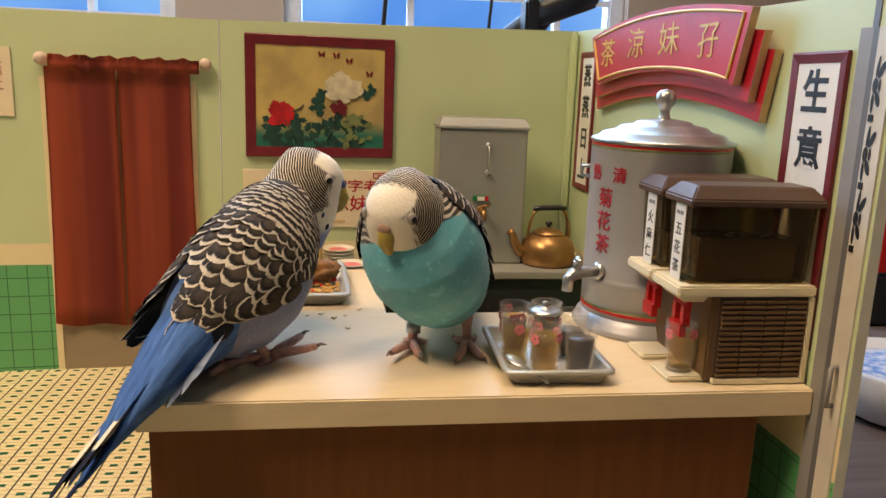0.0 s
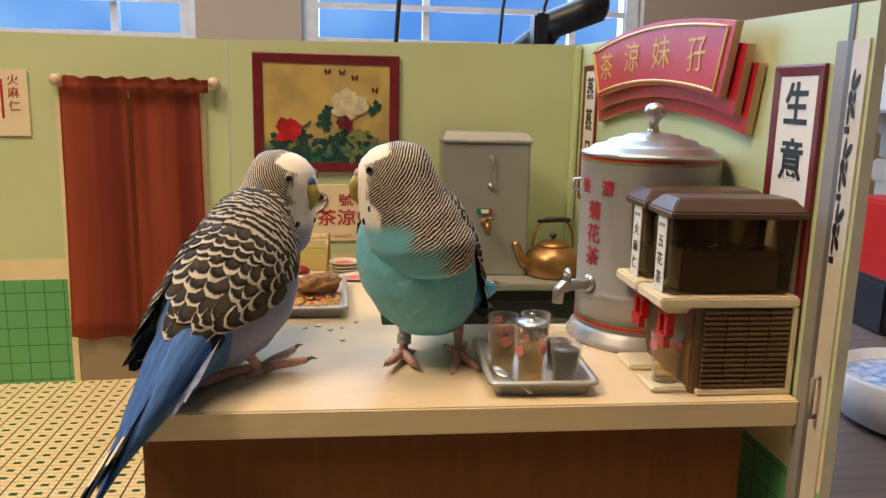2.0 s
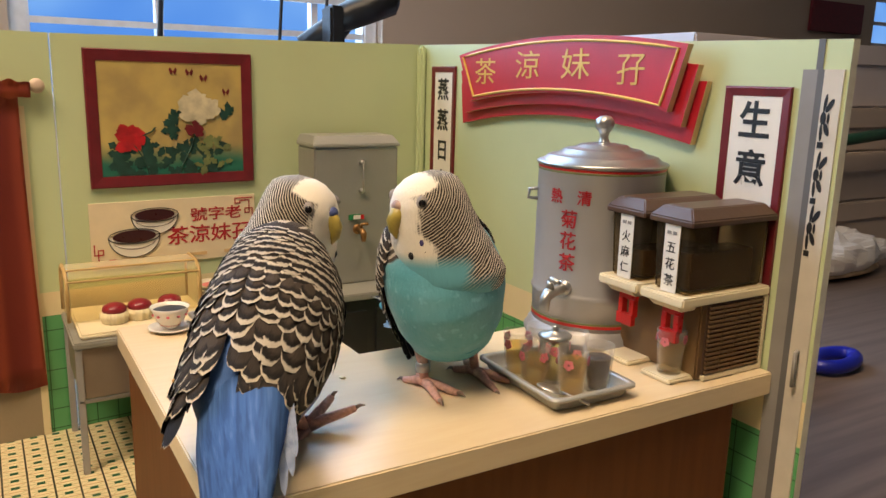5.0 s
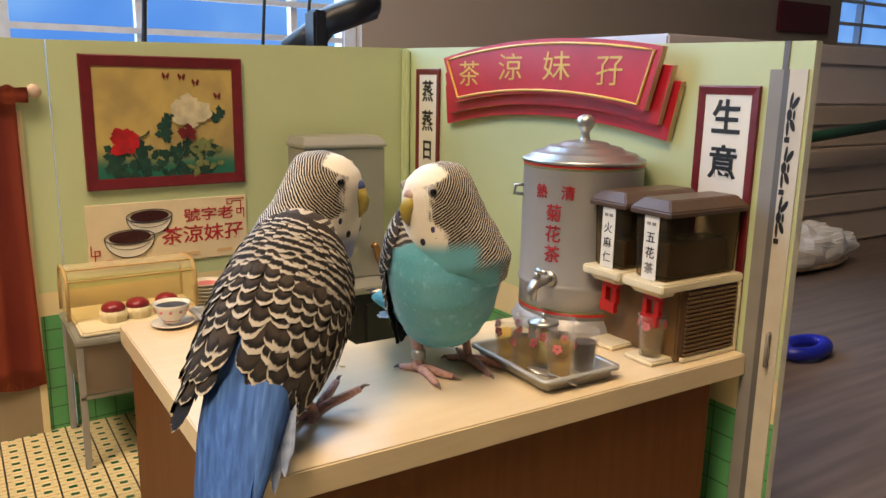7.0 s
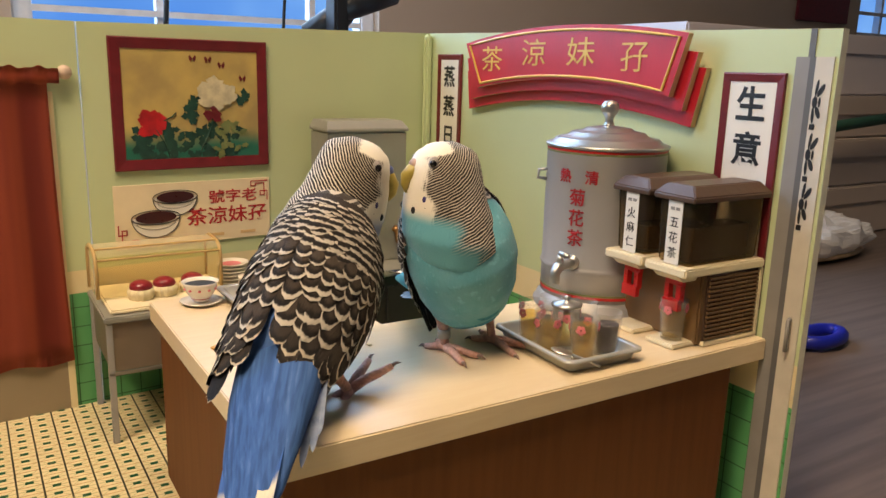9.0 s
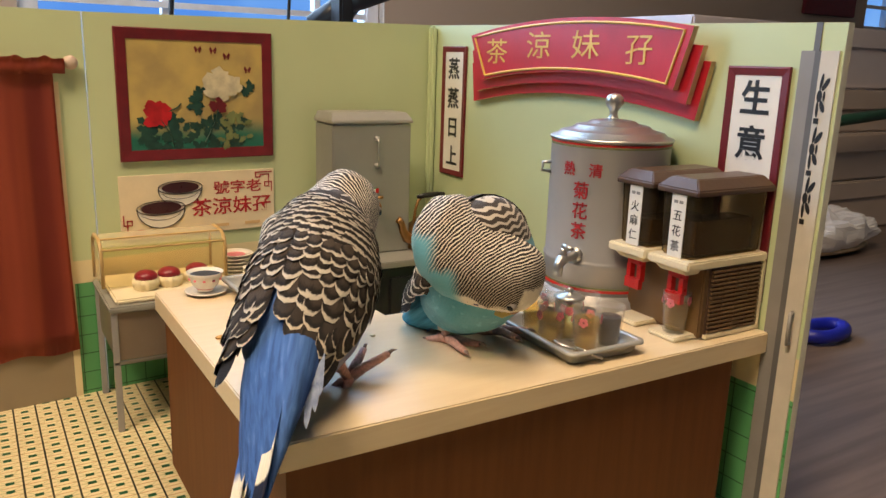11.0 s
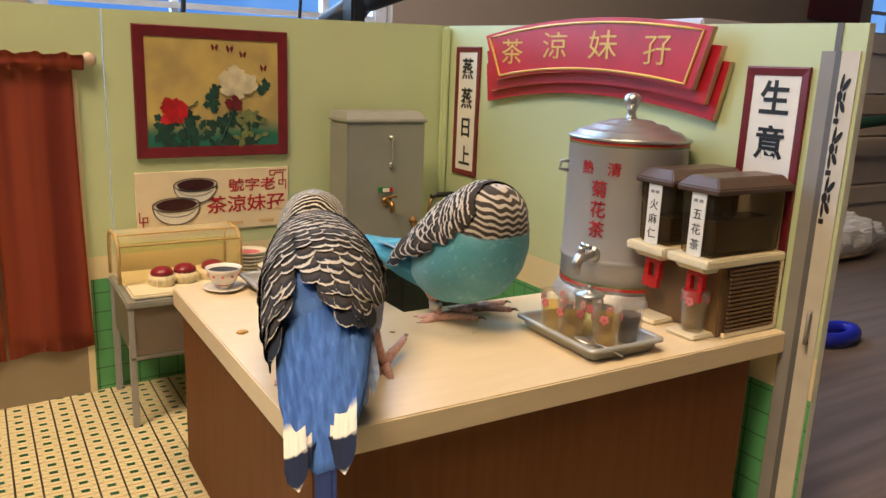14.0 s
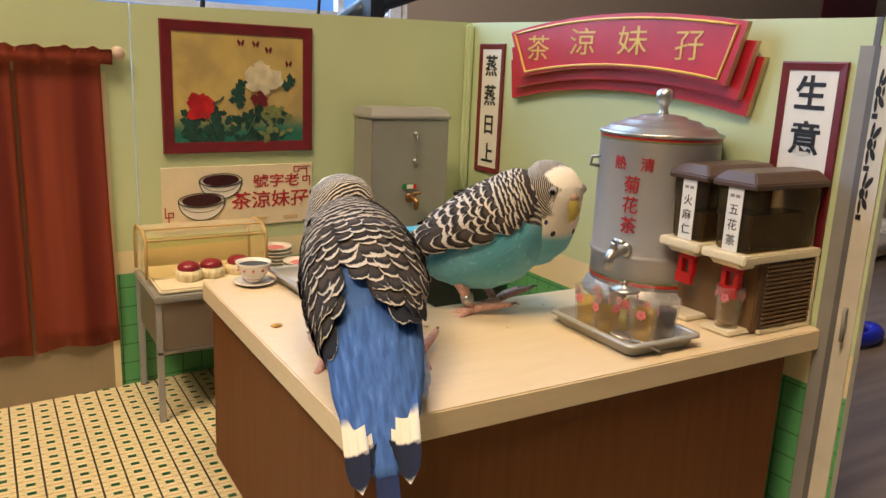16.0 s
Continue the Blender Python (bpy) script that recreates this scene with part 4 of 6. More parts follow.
    for c in range(4):
        xa = 0.1685 + 0.0100 * c
        for i in range(15):
            z = 0.1235 + 0.0024 * i
            part("slat", box(xa, xa + 0.0094, 0.3036, 0.3052, z, z + 0.0013), M_BROWNBODY, t)
    part("drip_tray", box(0.1480, 0.1680, 0.3080, 0.3280, 0.1195, 0.1222, 0.0008), M_IVORY, t, "ivory drip tray")
    part("drip_tray", box(0.1480, 0.1680, 0.3370, 0.3570, 0.1195, 0.1222, 0.0008), M_IVORY, t, "ivory drip tray")


dispenser()


# ---- trays, glasses, dishes ----
def tray_mesh(w, d, h, lip=0.0022, wall=0.0009):
    """A rolled-rim metal tray, open above."""
    def ring(bm, a, b, z, r, n=6):
        vs = []
        for cx, cy, a0 in ((a, b, 0), (-a, b, 90), (-a, -b, 180), (a, -b, 270)):
            for i in range(n + 1):
                q = math.radians(a0 + 90 * i / n)
                vs.append(bm.verts.new((cx - math.copysign(r, cx) + r * math.cos(q), cy - math.copysign(r, cy) + r * math.sin(q), z)))
        return vs
    bm = bmesh.new()
    rings = [ring(bm, w / 2 - 0.003, d / 2 - 0.003, 0, 0.0030), ring(bm, w / 2 - 0.0015, d / 2 - 0.0015, 0.0015, 0.0035), ring(bm, w / 2, d / 2, h - 0.001, 0.0040),
             ring(bm, w / 2 + lip, d / 2 + lip, h - 0.0014, 0.0045), ring(bm, w / 2 + lip, d / 2 + lip, h, 0.0045), ring(bm, w / 2 - wall * 0.5, d / 2 - wall * 0.5, h + 0.0002, 0.0040),
             ring(bm, w / 2 - wall, d / 2 - wall, h - 0.001, 0.0040), ring(bm, w / 2 - 0.0025, d / 2 - 0.0025, 0.0018, 0.0035), ring(bm, w / 2 - 0.005, d / 2 - 0.005, 0.0010, 0.0030)]
    k = len(rings[0])
    for a, b in zip(rings, rings[1:]):
        for i in range(k):
            bm.faces.new((a[i], a[(i + 1) % k], b[(i + 1) % k], b[i]))
    bm.faces.new(rings[0][::-1])
    bm.faces.new(rings[-1])
    return bm


TOP = 0.1195
tr = thing("serving_tray", "aluminium serving tray holding small glasses", "tray", pose(0.0992, 0.3372, TOP, 0, 0, -1.5))
part("pan", tray_mesh(0.0450, 0.0620, 0.0072), M_TRAY, tr, smooth=True)


def glass_cup(name, x, y, z, fill, level, label, lid=False, flowers=True, group="tea glasses on the tray"):
    t = thing(name, label, "glass", pose(x, y, z, 0, 0, (x * 4000) % 90), group=group)
    h, r0, r1 = 0.0225, 0.0058, 0.0076
    cup = part("cup", lathe([(0.0, 0.0), (r0, 0.0), (r1, h), (r1 - 0.0005, h + 0.0002), (r1 - 0.0009, h), (r0 - 0.0008, 0.0015), (0.0, 0.0013)], 28), M_CLEAR, t, "clear plastic cup", smooth=True)
    rl = r0 + (r1 - r0) * level - 0.0010
    part("tea", lathe([(0.0, 0.0016), (r0 - 0.0011, 0.0016), (rl, h * level - 0.0004), (rl - 0.0004, h * level), (0.0, h * level)], 24), fill, t, smooth=True)
    if flowers:
        for k in range(4):
            a = 2 * math.pi * k / 4 + 0.3
            bm = bmesh.new()
            for j in range(5):
                b = 2 * math.pi * j / 5
                ball(0.0015 * math.cos(b), 0.0015 * math.sin(b), 0, 0.0012, 0.0012, 0.0002, 8, 5, bm=bm)
            zz = h * 0.80 + 0.001 * math.sin(5 * k)
            rr = r0 + (r1 - r0) * 0.80 + 0.0002
            m = Matrix.Rotation(a, 4, "Z") @ pose(rr, 0, zz, 0, 90, 0)
            part("flower_print", bm, M_PINK, t, "pink flower print", m=m)
    if lid:
        part("lid", lathe([(r1 + 0.0004, h + 0.0002), (r1 + 0.0006, h + 0.0010), (r1 * 0.8, h + 0.0018), (0.0016, h + 0.0028), (0.0012, h + 0.0038), (0.0017, h + 0.0050), (0.0, h + 0.0058)], 28), M_STEEL, t, "metal lid with knob", smooth=True)
    return t


TZ = TOP + 0.0011
A1, A2, A3 = "small clear glass of amber tea with pink flowers", "small clear glass of dark tea", "small frosted glass with grey drink"
for x, y, fill, level, lab, lid, fl in (
        (0.0850, 0.3350, M_TEA, 0.72, A1, False, True), (0.0885, 0.3535, M_TEA, 0.72, A1, False, True), (0.0945, 0.3185, M_TEA, 0.82, A1, False, True),
        (0.0990, 0.3380, M_TEA, 0.78, "lidded clear glass of amber tea", True, True), (0.1050, 0.3560, M_CLEAR, 0.7, A3, False, False),
        (0.1128, 0.3400, M_TEADARK, 0.62, A2, False, False), (0.1110, 0.3195, M_TEADARK, 0.74, A2, False, False)):
    glass_cup("tea_glass", x, y, TZ, fill, level, lab, lid, fl)
glass_cup("tea_glass", 0.1575, 0.3175, TOP + 0.0027, M_TEA, 0.74, "clear glass of amber tea on the drip tray", group="glass at the dispenser")
sp = thing("spoon", "small steel spoon resting on the tray rim", "spoon", pose(0.0815, 0.3190, TOP + 0.0072, 0, 12, -58))
part("bowl", ball(0, 0, 0, 0.0062, 0.0036, 0.0010), M_STEEL, sp, smooth=True)
part("stem", tube([(0.005, 0, 0.0002), (0.012, 0, 0.0008), (0.020, 0, 0.0004)], [0.0009, 0.0007, 0.0009], 8), M_STEEL, sp, smooth=True)

bw = thing("tea_bowl", "white china bowl of black tea with red pattern", "bowl", pose(-0.0490, 0.5020, TOP + 0.0022))
part("bowl", lathe([(0.0045, 0.0), (0.0050, 0.0012), (0.0078, 0.0045), (0.0098, 0.0098), (0.0110, 0.0120), (0.0105, 0.0120), (0.0092, 0.0095), (0.0070, 0.0045), (0.0, 0.002)], 36), M_CHINA, bw, smooth=True)
part("tea", lathe([(0.0, 0.0098), (0.0094, 0.0098), (0.0094, 0.0100), (0.0, 0.0100)], 32), M_BLACK, bw, "black tea")
part("rim_line", lathe([(0.0051, 0.0014), (0.0056, 0.0016), (0.0057, 0.0022), (0.0053, 0.0022)], 32), M_REDINK, bw, "red foot line")
for k in range(10):
    a = 2 * math.pi * k / 10
    part("motif", ball(0.0093 * math.cos(a), 0.0093 * math.sin(a), 0.0078, 0.0010, 0.0010, 0.0008, 8, 6), M_PINK, bw, "red printed motif")
sa = thing("saucer", "white china saucer under the bowl", "saucer", pose(-0.0490, 0.5020, TOP))
part("dish", lathe([(0.006, 0), (0.0095, 0.0008), (0.0125, 0.0022), (0.0122, 0.0026), (0.0090, 0.0014), (0.0, 0.0010)], 36), M_CHINA, sa, smooth=True)

tf = thing("food_tray", "aluminium tray with fried food and yellow rice", "tray", pose(-0.0130, 0.4700, TOP, 0, 0, 2))
part("pan", tray_mesh(0.0430, 0.0780, 0.0072), M_TRAY, tf, smooth=True)
fr = thing("fried_rice", "bed of yellow fried rice with red bits", "food", pose(-0.0130, 0.4700, TOP + 0.0012, 0, 0, 2))
rng = random.Random(3)
bm = bmesh.new()
for i in range(170):
    ball(rng.uniform(-0.017, 0.018), rng.uniform(-0.030, 0.024), rng.uniform(0.0010, 0.0028), 0.0018, 0.0012, 0.0010, 6, 4, bm=bm)
tagged(part("rice", bm, M_RICE, fr), kind="stuff")
for i in range(16):
    part("red_bit", box(-0.001, 0.001, -0.0008, 0.0008, -0.0005, 0.0005), M_REDPLASTIC, fr, m=pose(rng.uniform(-0.012, 0.018), rng.uniform(-0.032, 0.016), 0.0036, rng.uniform(0, 60), rng.uniform(0, 60), rng.uniform(0, 180)))
fc = thing("fried_cutlet", "brown crusted fried cutlet", "food", pose(-0.0080, 0.4760, TOP + 0.0048, 0, 0, 30))
bm = ball(0, 0, 0.005, 0.0155, 0.0110, 0.0060, 32, 20)
for v in bm.verts:
    v.co *= 1 + 0.22 * noise.noise(v.co * 260) + 0.12 * noise.noise(v.co * 700)
part("crust", bm, M_FRIED, fc, smooth=True)

for i, (x, y, s) in enumerate(((-0.0625, 0.4200, 0.0020), (-0.0050, 0.4150, 0.0014), (0.0020, 0.4080, 0.0016), (0.0090, 0.3890, 0.0013), (-0.0450, 0.4180, 0.0012), (-0.0120, 0.4120, 0.0011), (0.0160, 0.4230, 0.0012), (0.0080, 0.4120, 0.0010), (0.0920, 0.3960, 0.0008), (0.0480, 0.3700, 0.0007))):
    bm = ball(0, 0, 0, s * 1.5, s, s * 0.5, 10, 7)
    for v in bm.verts:
        v.co *= 1 + 0.3 * noise.noise(v.co * 900 + Vector((i, 0, 0)))
    ob = part("crumb", bm, M_RICE if i == 0 else M_CAKE, m=pose(x, y, TOP + s * 0.4, 0, 0, 40 * i), smooth=True)
    tagged(ob, "small food crumb on the counter top", "crumb", "crumbs on the counter")


# ---- the room round the set ----
RX0, RX1, RY0, RY1, RZ0, RZ1 = -2.2, 2.6, -2.0, 1.42, -0.75, 1.55
tb = thing("table", "long dark grey-brown laminate table under everything", "table")
part("tabletop", box(-1.1, 2.2, -0.55, 1.15, -0.04, -0.0005, 0.004), M_TABLE, tb)
for x in (-1.05, 2.09):
    for y in (-0.50, 1.04):
        part("leg", box(x, x + 0.06, y, y + 0.06, -0.75, -0.04, 0.003), M_TABLE, tb)
tagged(part("room_floor", box(RX0, RX1, RY0, RY1 + 0.1, RZ0 - 0.05, RZ0), M_TABLE), "dark wood room floor", "floor", kind="structure")
tagged(part("room_ceiling", box(RX0, RX1, RY0, RY1 + 0.1, RZ1, RZ1 + 0.05), M_CEIL), "white room ceiling", "ceiling", kind="structure")
WINS = [(-0.98, -0.262), (-0.083, 0.535), (2.09, 2.55)]
WZ0, WZ1 = 0.20, 1.25
bm = bmesh.new()
xs = [RX0] + [v for w in WINS for v in w] + [RX1]
for i in range(0, len(xs), 2):
    box(xs[i], xs[i + 1], RY1, RY1 + 0.1, RZ0, RZ1, bm=bm)
for a, b in WINS:
    box(a, b, RY1, RY1 + 0.1, RZ0, WZ0, bm=bm)
    box(a, b, RY1, RY1 + 0.1, WZ1, RZ1, bm=bm)
tagged(part("room_wall_north", bm, M_ROOMWALL), "tan painted room wall with windows", "wall", kind="structure")
for nm, q in (("room_wall_south", (RX0, RX1, RY0 - 0.1, RY0)), ("room_wall_west", (RX0 - 0.1, RX0, RY0, RY1 + 0.1)), ("room_wall_east", (RX1, RX1 + 0.1, RY0, RY1 + 0.1))):
    tagged(part(nm, box(*q, RZ0, RZ1), M_ROOMWALL), "tan painted room wall", "wall", kind="structure")
for i, (a, b) in enumerate(WINS):
    w = thing("window_%d" % (i + 1), "bright window with white frame and glazing bars", "window", kind="structure")
    for x0, x1, z0, z1 in ((a, a + 0.03, WZ0, WZ1), (b - 0.03, b, WZ0, WZ1), (a + 0.03, b - 0.03, WZ0, WZ0 + 0.03), (a + 0.03, b - 0.03, WZ1 - 0.03, WZ1)):
        part("window_frame", box(x0, x1, RY1 + 0.02, RY1 + 0.06, z0, z1, 0.004), M_WINFRAME, w)
    for f in (0.36, 0.80):
        xm = a + (b - a) * f
        part("glazing_bar", box(xm - 0.006, xm + 0.006, RY1 + 0.03, RY1 + 0.05, WZ0 + 0.03, WZ1 - 0.03), M_WINFRAME, w)
    for z in (0.335, 0.395, 0.455, 0.52, 0.60, 0.70, 0.80, 0.90, 1.0, 1.1):
        part("blind_slat", box(a + 0.03, b - 0.03, RY1 + 0.022, RY1 + 0.029, z, z + 0.010), M_WINFRAME, w)
tagged(part("backdrop", box(-3.5, 4.0, 1.90, 1.91, -0.5, 2.2), M_OUT), "bright blue daylight outside the windows", "backdrop", kind="structure")

# black clamp lamp with its cable, behind the set
dl = thing("clamp_lamp", "black clamp lamp on an arm behind the set", "lamp")
part("head", tube([(0.232, 0.93, 0.328), (0.252, 0.93, 0.336), (0.270, 0.925, 0.343), (0.298, 0.92, 0.356)], [0.014, 0.017, 0.017, 0.019], 16), M_BLACKPLASTIC, dl, smooth=True)
part("cap", ball(0.298, 0.92, 0.356, 0.013, 0.015, 0.019), M_BLACKPLASTIC, dl, smooth=True)
part("stand", tube([(0.255, 0.94, 0.335), (0.235, 0.96, 0.30), (0.215, 0.98, -0.0005)], 0.012, 10), M_BLACKPLASTIC, dl, smooth=True)
part("arm", tube([(0.208, 0.97, 0.30), (0.250, 0.95, 0.332)], [0.012, 0.014], 10), M_BLACKPLASTIC, dl, smooth=True)
part("bracket", box(0.222, 0.240, 0.915, 0.945, 0.300, 0.345, 0.003), M_BLACKPLASTIC, dl)
for i, (x, y) in enumerate(((0.067, 1.085), (0.20, 1.03), (0.248, 1.0))):
    c = part("cable", tube([(x - 0.01, y, 0.0), (x, y, 0.3), (x + 0.004, y, 0.36), (x + 0.01 + 0.01 * i, y, 0.45), (x + 0.02, y, 1.54)], 0.0034 if i == 0 else 0.0022, 8), M_BLACKPLASTIC, smooth=True)
    tagged(c, "thin black cable hanging down to the table", "cable")

# cartons, bag and small things on the table
def carton(x0, x1, y0, y1, z0, z1, m, label):
    t = thing("cardboard_box", label, "box", group="boxes on the table")
    part("carton", box(x0, x1, y0, y1, z0, z1, 0.004), m, t)
    part("lid", box(x0 - 0.004, x1 + 0.004, y0 - 0.004, y1 + 0.004, z1 - 0.03, z1 + 0.003, 0.003), m, t)


carton(0.78, 1.60, 0.80, 1.10, -0.0005, 0.085, M_CARTON, "grey-tan cardboard box on the dark table")
carton(0.80, 1.55, 0.80, 1.10, 0.088, 0.165, M_CARTON, "tan cardboard box stacked on another")
carton(0.80, 1.50, 0.81, 1.10, 0.168, 0.235, M_CARTON, "tan cardboard box stacked on another")
carton(0.72, 1.40, 0.83, 1.12, 0.238, 0.335, M_CARTON2, "pale lilac-white box on top of the stack")
bag = thing("plastic_bag", "crumpled clear plastic bag on the table", "bag", pose(0.92, 0.725, -0.0005))
bm = ball(0, 0, 0.032, 0.125, 0.055, 0.032, 40, 24)
for v in bm.verts:
    v.co *= 1 + 0.22 * noise.noise(v.co * 22) + 0.14 * noise.noise(v.co * 60)
    v.co.z = max(v.co.z, 0.0)
part("film", bm, M_BAG, bag, smooth=False)
bm = ball(0, 0, 0.010, 0.115, 0.045, 0.010, 30, 12)
part("content", bm, mat("tan_content", (0.55, 0.40, 0.24), 0.6, vary=0.5, scale=40), bag, smooth=True)
cb = part("cord", tube([(0.72, 0.78, 0.10), (0.80, 0.77, 0.15), (0.95, 0.76, 0.19), (1.2, 0.76, 0.21)], 0.009, 8), M_CABLE, smooth=True)
tagged(cb, "dark green cord lying against the boxes", "cord")
bl = thing("blue_clip", "dark blue rubber clip lying on the table", "clip", pose(0.5450, 0.4770, -0.0005, 0, 0, 5))
bm = bmesh.new()
ringp = [(0.030 * math.cos(2 * math.pi * i / 24), 0.015 * math.sin(2 * math.pi * i / 24), 0.009) for i in range(25)]
part("loop", tube(ringp, 0.0070, 10), M_BLUE, bl, smooth=True)
bl.location.x += 0.018
pl = thing("plastic_pot", "white round plastic pot with blue patterned inside", "pot", pose(0.465, 0.530, -0.0005))
part("pot", lathe([(0.050, 0), (0.062, 0.006), (0.068, 0.040), (0.064, 0.042), (0.060, 0.012), (0.0, 0.010)], 36), M_WHITEPLASTIC, pl, smooth=True)
part("filling", lathe([(0.0, 0.030), (0.060, 0.030), (0.060, 0.033), (0.0, 0.034)], 30), mat("blue_pattern", (0.10, 0.25, 0.60), 0.5, tint=(0.7, 0.7, 0.75), scale=120), pl)
rb = thing("red_box", "small bright red box standing on the table", "box", pose(0.655, 0.790, -0.0005))
part("case", box(-0.06, 0.10, -0.03, 0.06, 0, 0.145, 0.004), M_REDPLASTIC, rb)
part("base", box(-0.07, 0.12, -0.04, 0.07, 0.0, 0.060, 0.004), M_BLACKPLASTIC, rb, "black base")
rp = thing("wall_picture", "dark red framed panel on the room wall", "picture", pose(1.92, RY1 - 0.002, 0.50))
part("panel", box(-0.13, 0.10, -0.01, 0.0, -0.08, 0.0, 0.002), M_MAROON, rp)


# ---- the two budgerigars ----
def feather_material(name, dark, brown, pale, edge, soft=0.06, barred=False):
    """Brown vane, dark band, pale margin: laid out by the way from the quill to the outline."""
    m, k = plain(name)
    uv = k.n.new("ShaderNodeUVMap")
    s = k.n.new("ShaderNodeSeparateXYZ")
    k.l.new(uv.outputs[0], s.inputs[0])
    tc = k.n.new("ShaderNodeTexCoord")
    n1 = k.noise(tc.outputs["Object"], 5, 2)
    mp = k.n.new("ShaderNodeMapping")
    mp.inputs["Scale"].default_value = (46, 3, 3)
    k.l.new(tc.outputs["Object"], mp.inputs["Vector"])
    barb = k.noise(mp.outputs[0], 1.0, 3)
    oi = k.n.new("ShaderNodeObjectInfo")
    e = k.m("ADD", s.outputs[0], k.m("MULTIPLY", k.m("SUBTRACT", barb, 0.5), 0.16))
    e = k.m("ADD", e, k.m("MULTIPLY", k.m("SUBTRACT", n1, 0.5), 0.24))
    e = k.m("ADD", e, k.m("MULTIPLY", k.m("SUBTRACT", oi.outputs["Random"], 0.5), 0.11))
    rim = k.step(e, edge, edge + soft)
    vane = k.mix(k.m("MULTIPLY", oi.outputs["Random"], 0.6), brown, tuple(c * 0.6 for c in brown))
    vane = k.mix(k.m("MULTIPLY", barb, 0.5), vane, dark)
    d = k.mix(k.step(e, edge - 0.32, edge - 0.10), vane, dark)
    if barred:
        d = k.mix(k.m("MULTIPLY", k.step(e, edge - 0.40, edge - 0.34), k.step(e, edge - 0.20, edge - 0.27)), d, pale)
    p = k.mix(barb, pale, tuple(c * 0.72 for c in pale))
    k.base(k.mix(rim, d, p), 0.75)
    k.n["Principled BSDF"].inputs["Specular IOR Level"].default_value = 0.25
    k.bump(barb, 0.35, 0.02)
    return m


F_MANTLE = feather_material("mantle_feather", (0.016, 0.013, 0.012), (0.050, 0.038, 0.030), (0.64, 0.58, 0.49), 0.78, 0.08, True)
F_COVERT = feather_material("barred_covert", (0.014, 0.011, 0.010), (0.085, 0.064, 0.048), (0.70, 0.64, 0.54), 0.77, 0.08)
F_FLIGHT = feather_material("dark_flight_feather", (0.018, 0.016, 0.016), (0.060, 0.046, 0.036), (0.74, 0.66, 0.52), 0.83, 0.07)
F_TIP = feather_material("blue_black_flight_feather", (0.012, 0.014, 0.022), (0.018, 0.020, 0.030), (0.55, 0.52, 0.46), 0.955, 0.03)
M_SHELL = mat("dark_down", (0.060, 0.050, 0.044), 0.8, vary=0.3, scale=300)
M_BEAK = mat("olive_yellow_horn", (0.42, 0.33, 0.07), 0.35, vary=0.25, scale=300)
M_EYE = mat("black_eye", (0.006, 0.005, 0.005), 0.08)
M_EYERING = mat("grey_eye_ring", (0.30, 0.27, 0.25), 0.6)
M_LEG = mat("pink_scaly_skin", (0.70, 0.40, 0.33), 0.5, vary=0.35, scale=500, bump=0.6, bump_scale=1800)
M_CLAW = mat("grey_brown_claw", (0.26, 0.18, 0.15), 0.35)
M_SPOT = mat("black_throat_spot", (0.006, 0.006, 0.008), 0.7)
M_CHEEK = mat("violet_cheek_patch", (0.045, 0.035, 0.16), 0.7, vary=0.4, scale=500)
DARKBAR, PALEBAR = (0.022, 0.018, 0.016), (0.62, 0.57, 0.50)


def down(k, vec):
    """Soft fibre relief for small body feathers."""
    mp = k.n.new("ShaderNodeMapping")
    mp.inputs["Scale"].default_value = (900, 900, 260)
    k.l.new(vec, mp.inputs["Vector"])
    fib = k.noise(mp.outputs[0], 1.0, 4)
    k.bump(fib, 0.45, 0.0010)
    b = k.n["Principled BSDF"]
    b.inputs["Sheen Weight"].default_value = 0.15
    b.inputs["Specular IOR Level"].default_value = 0.25
    return fib


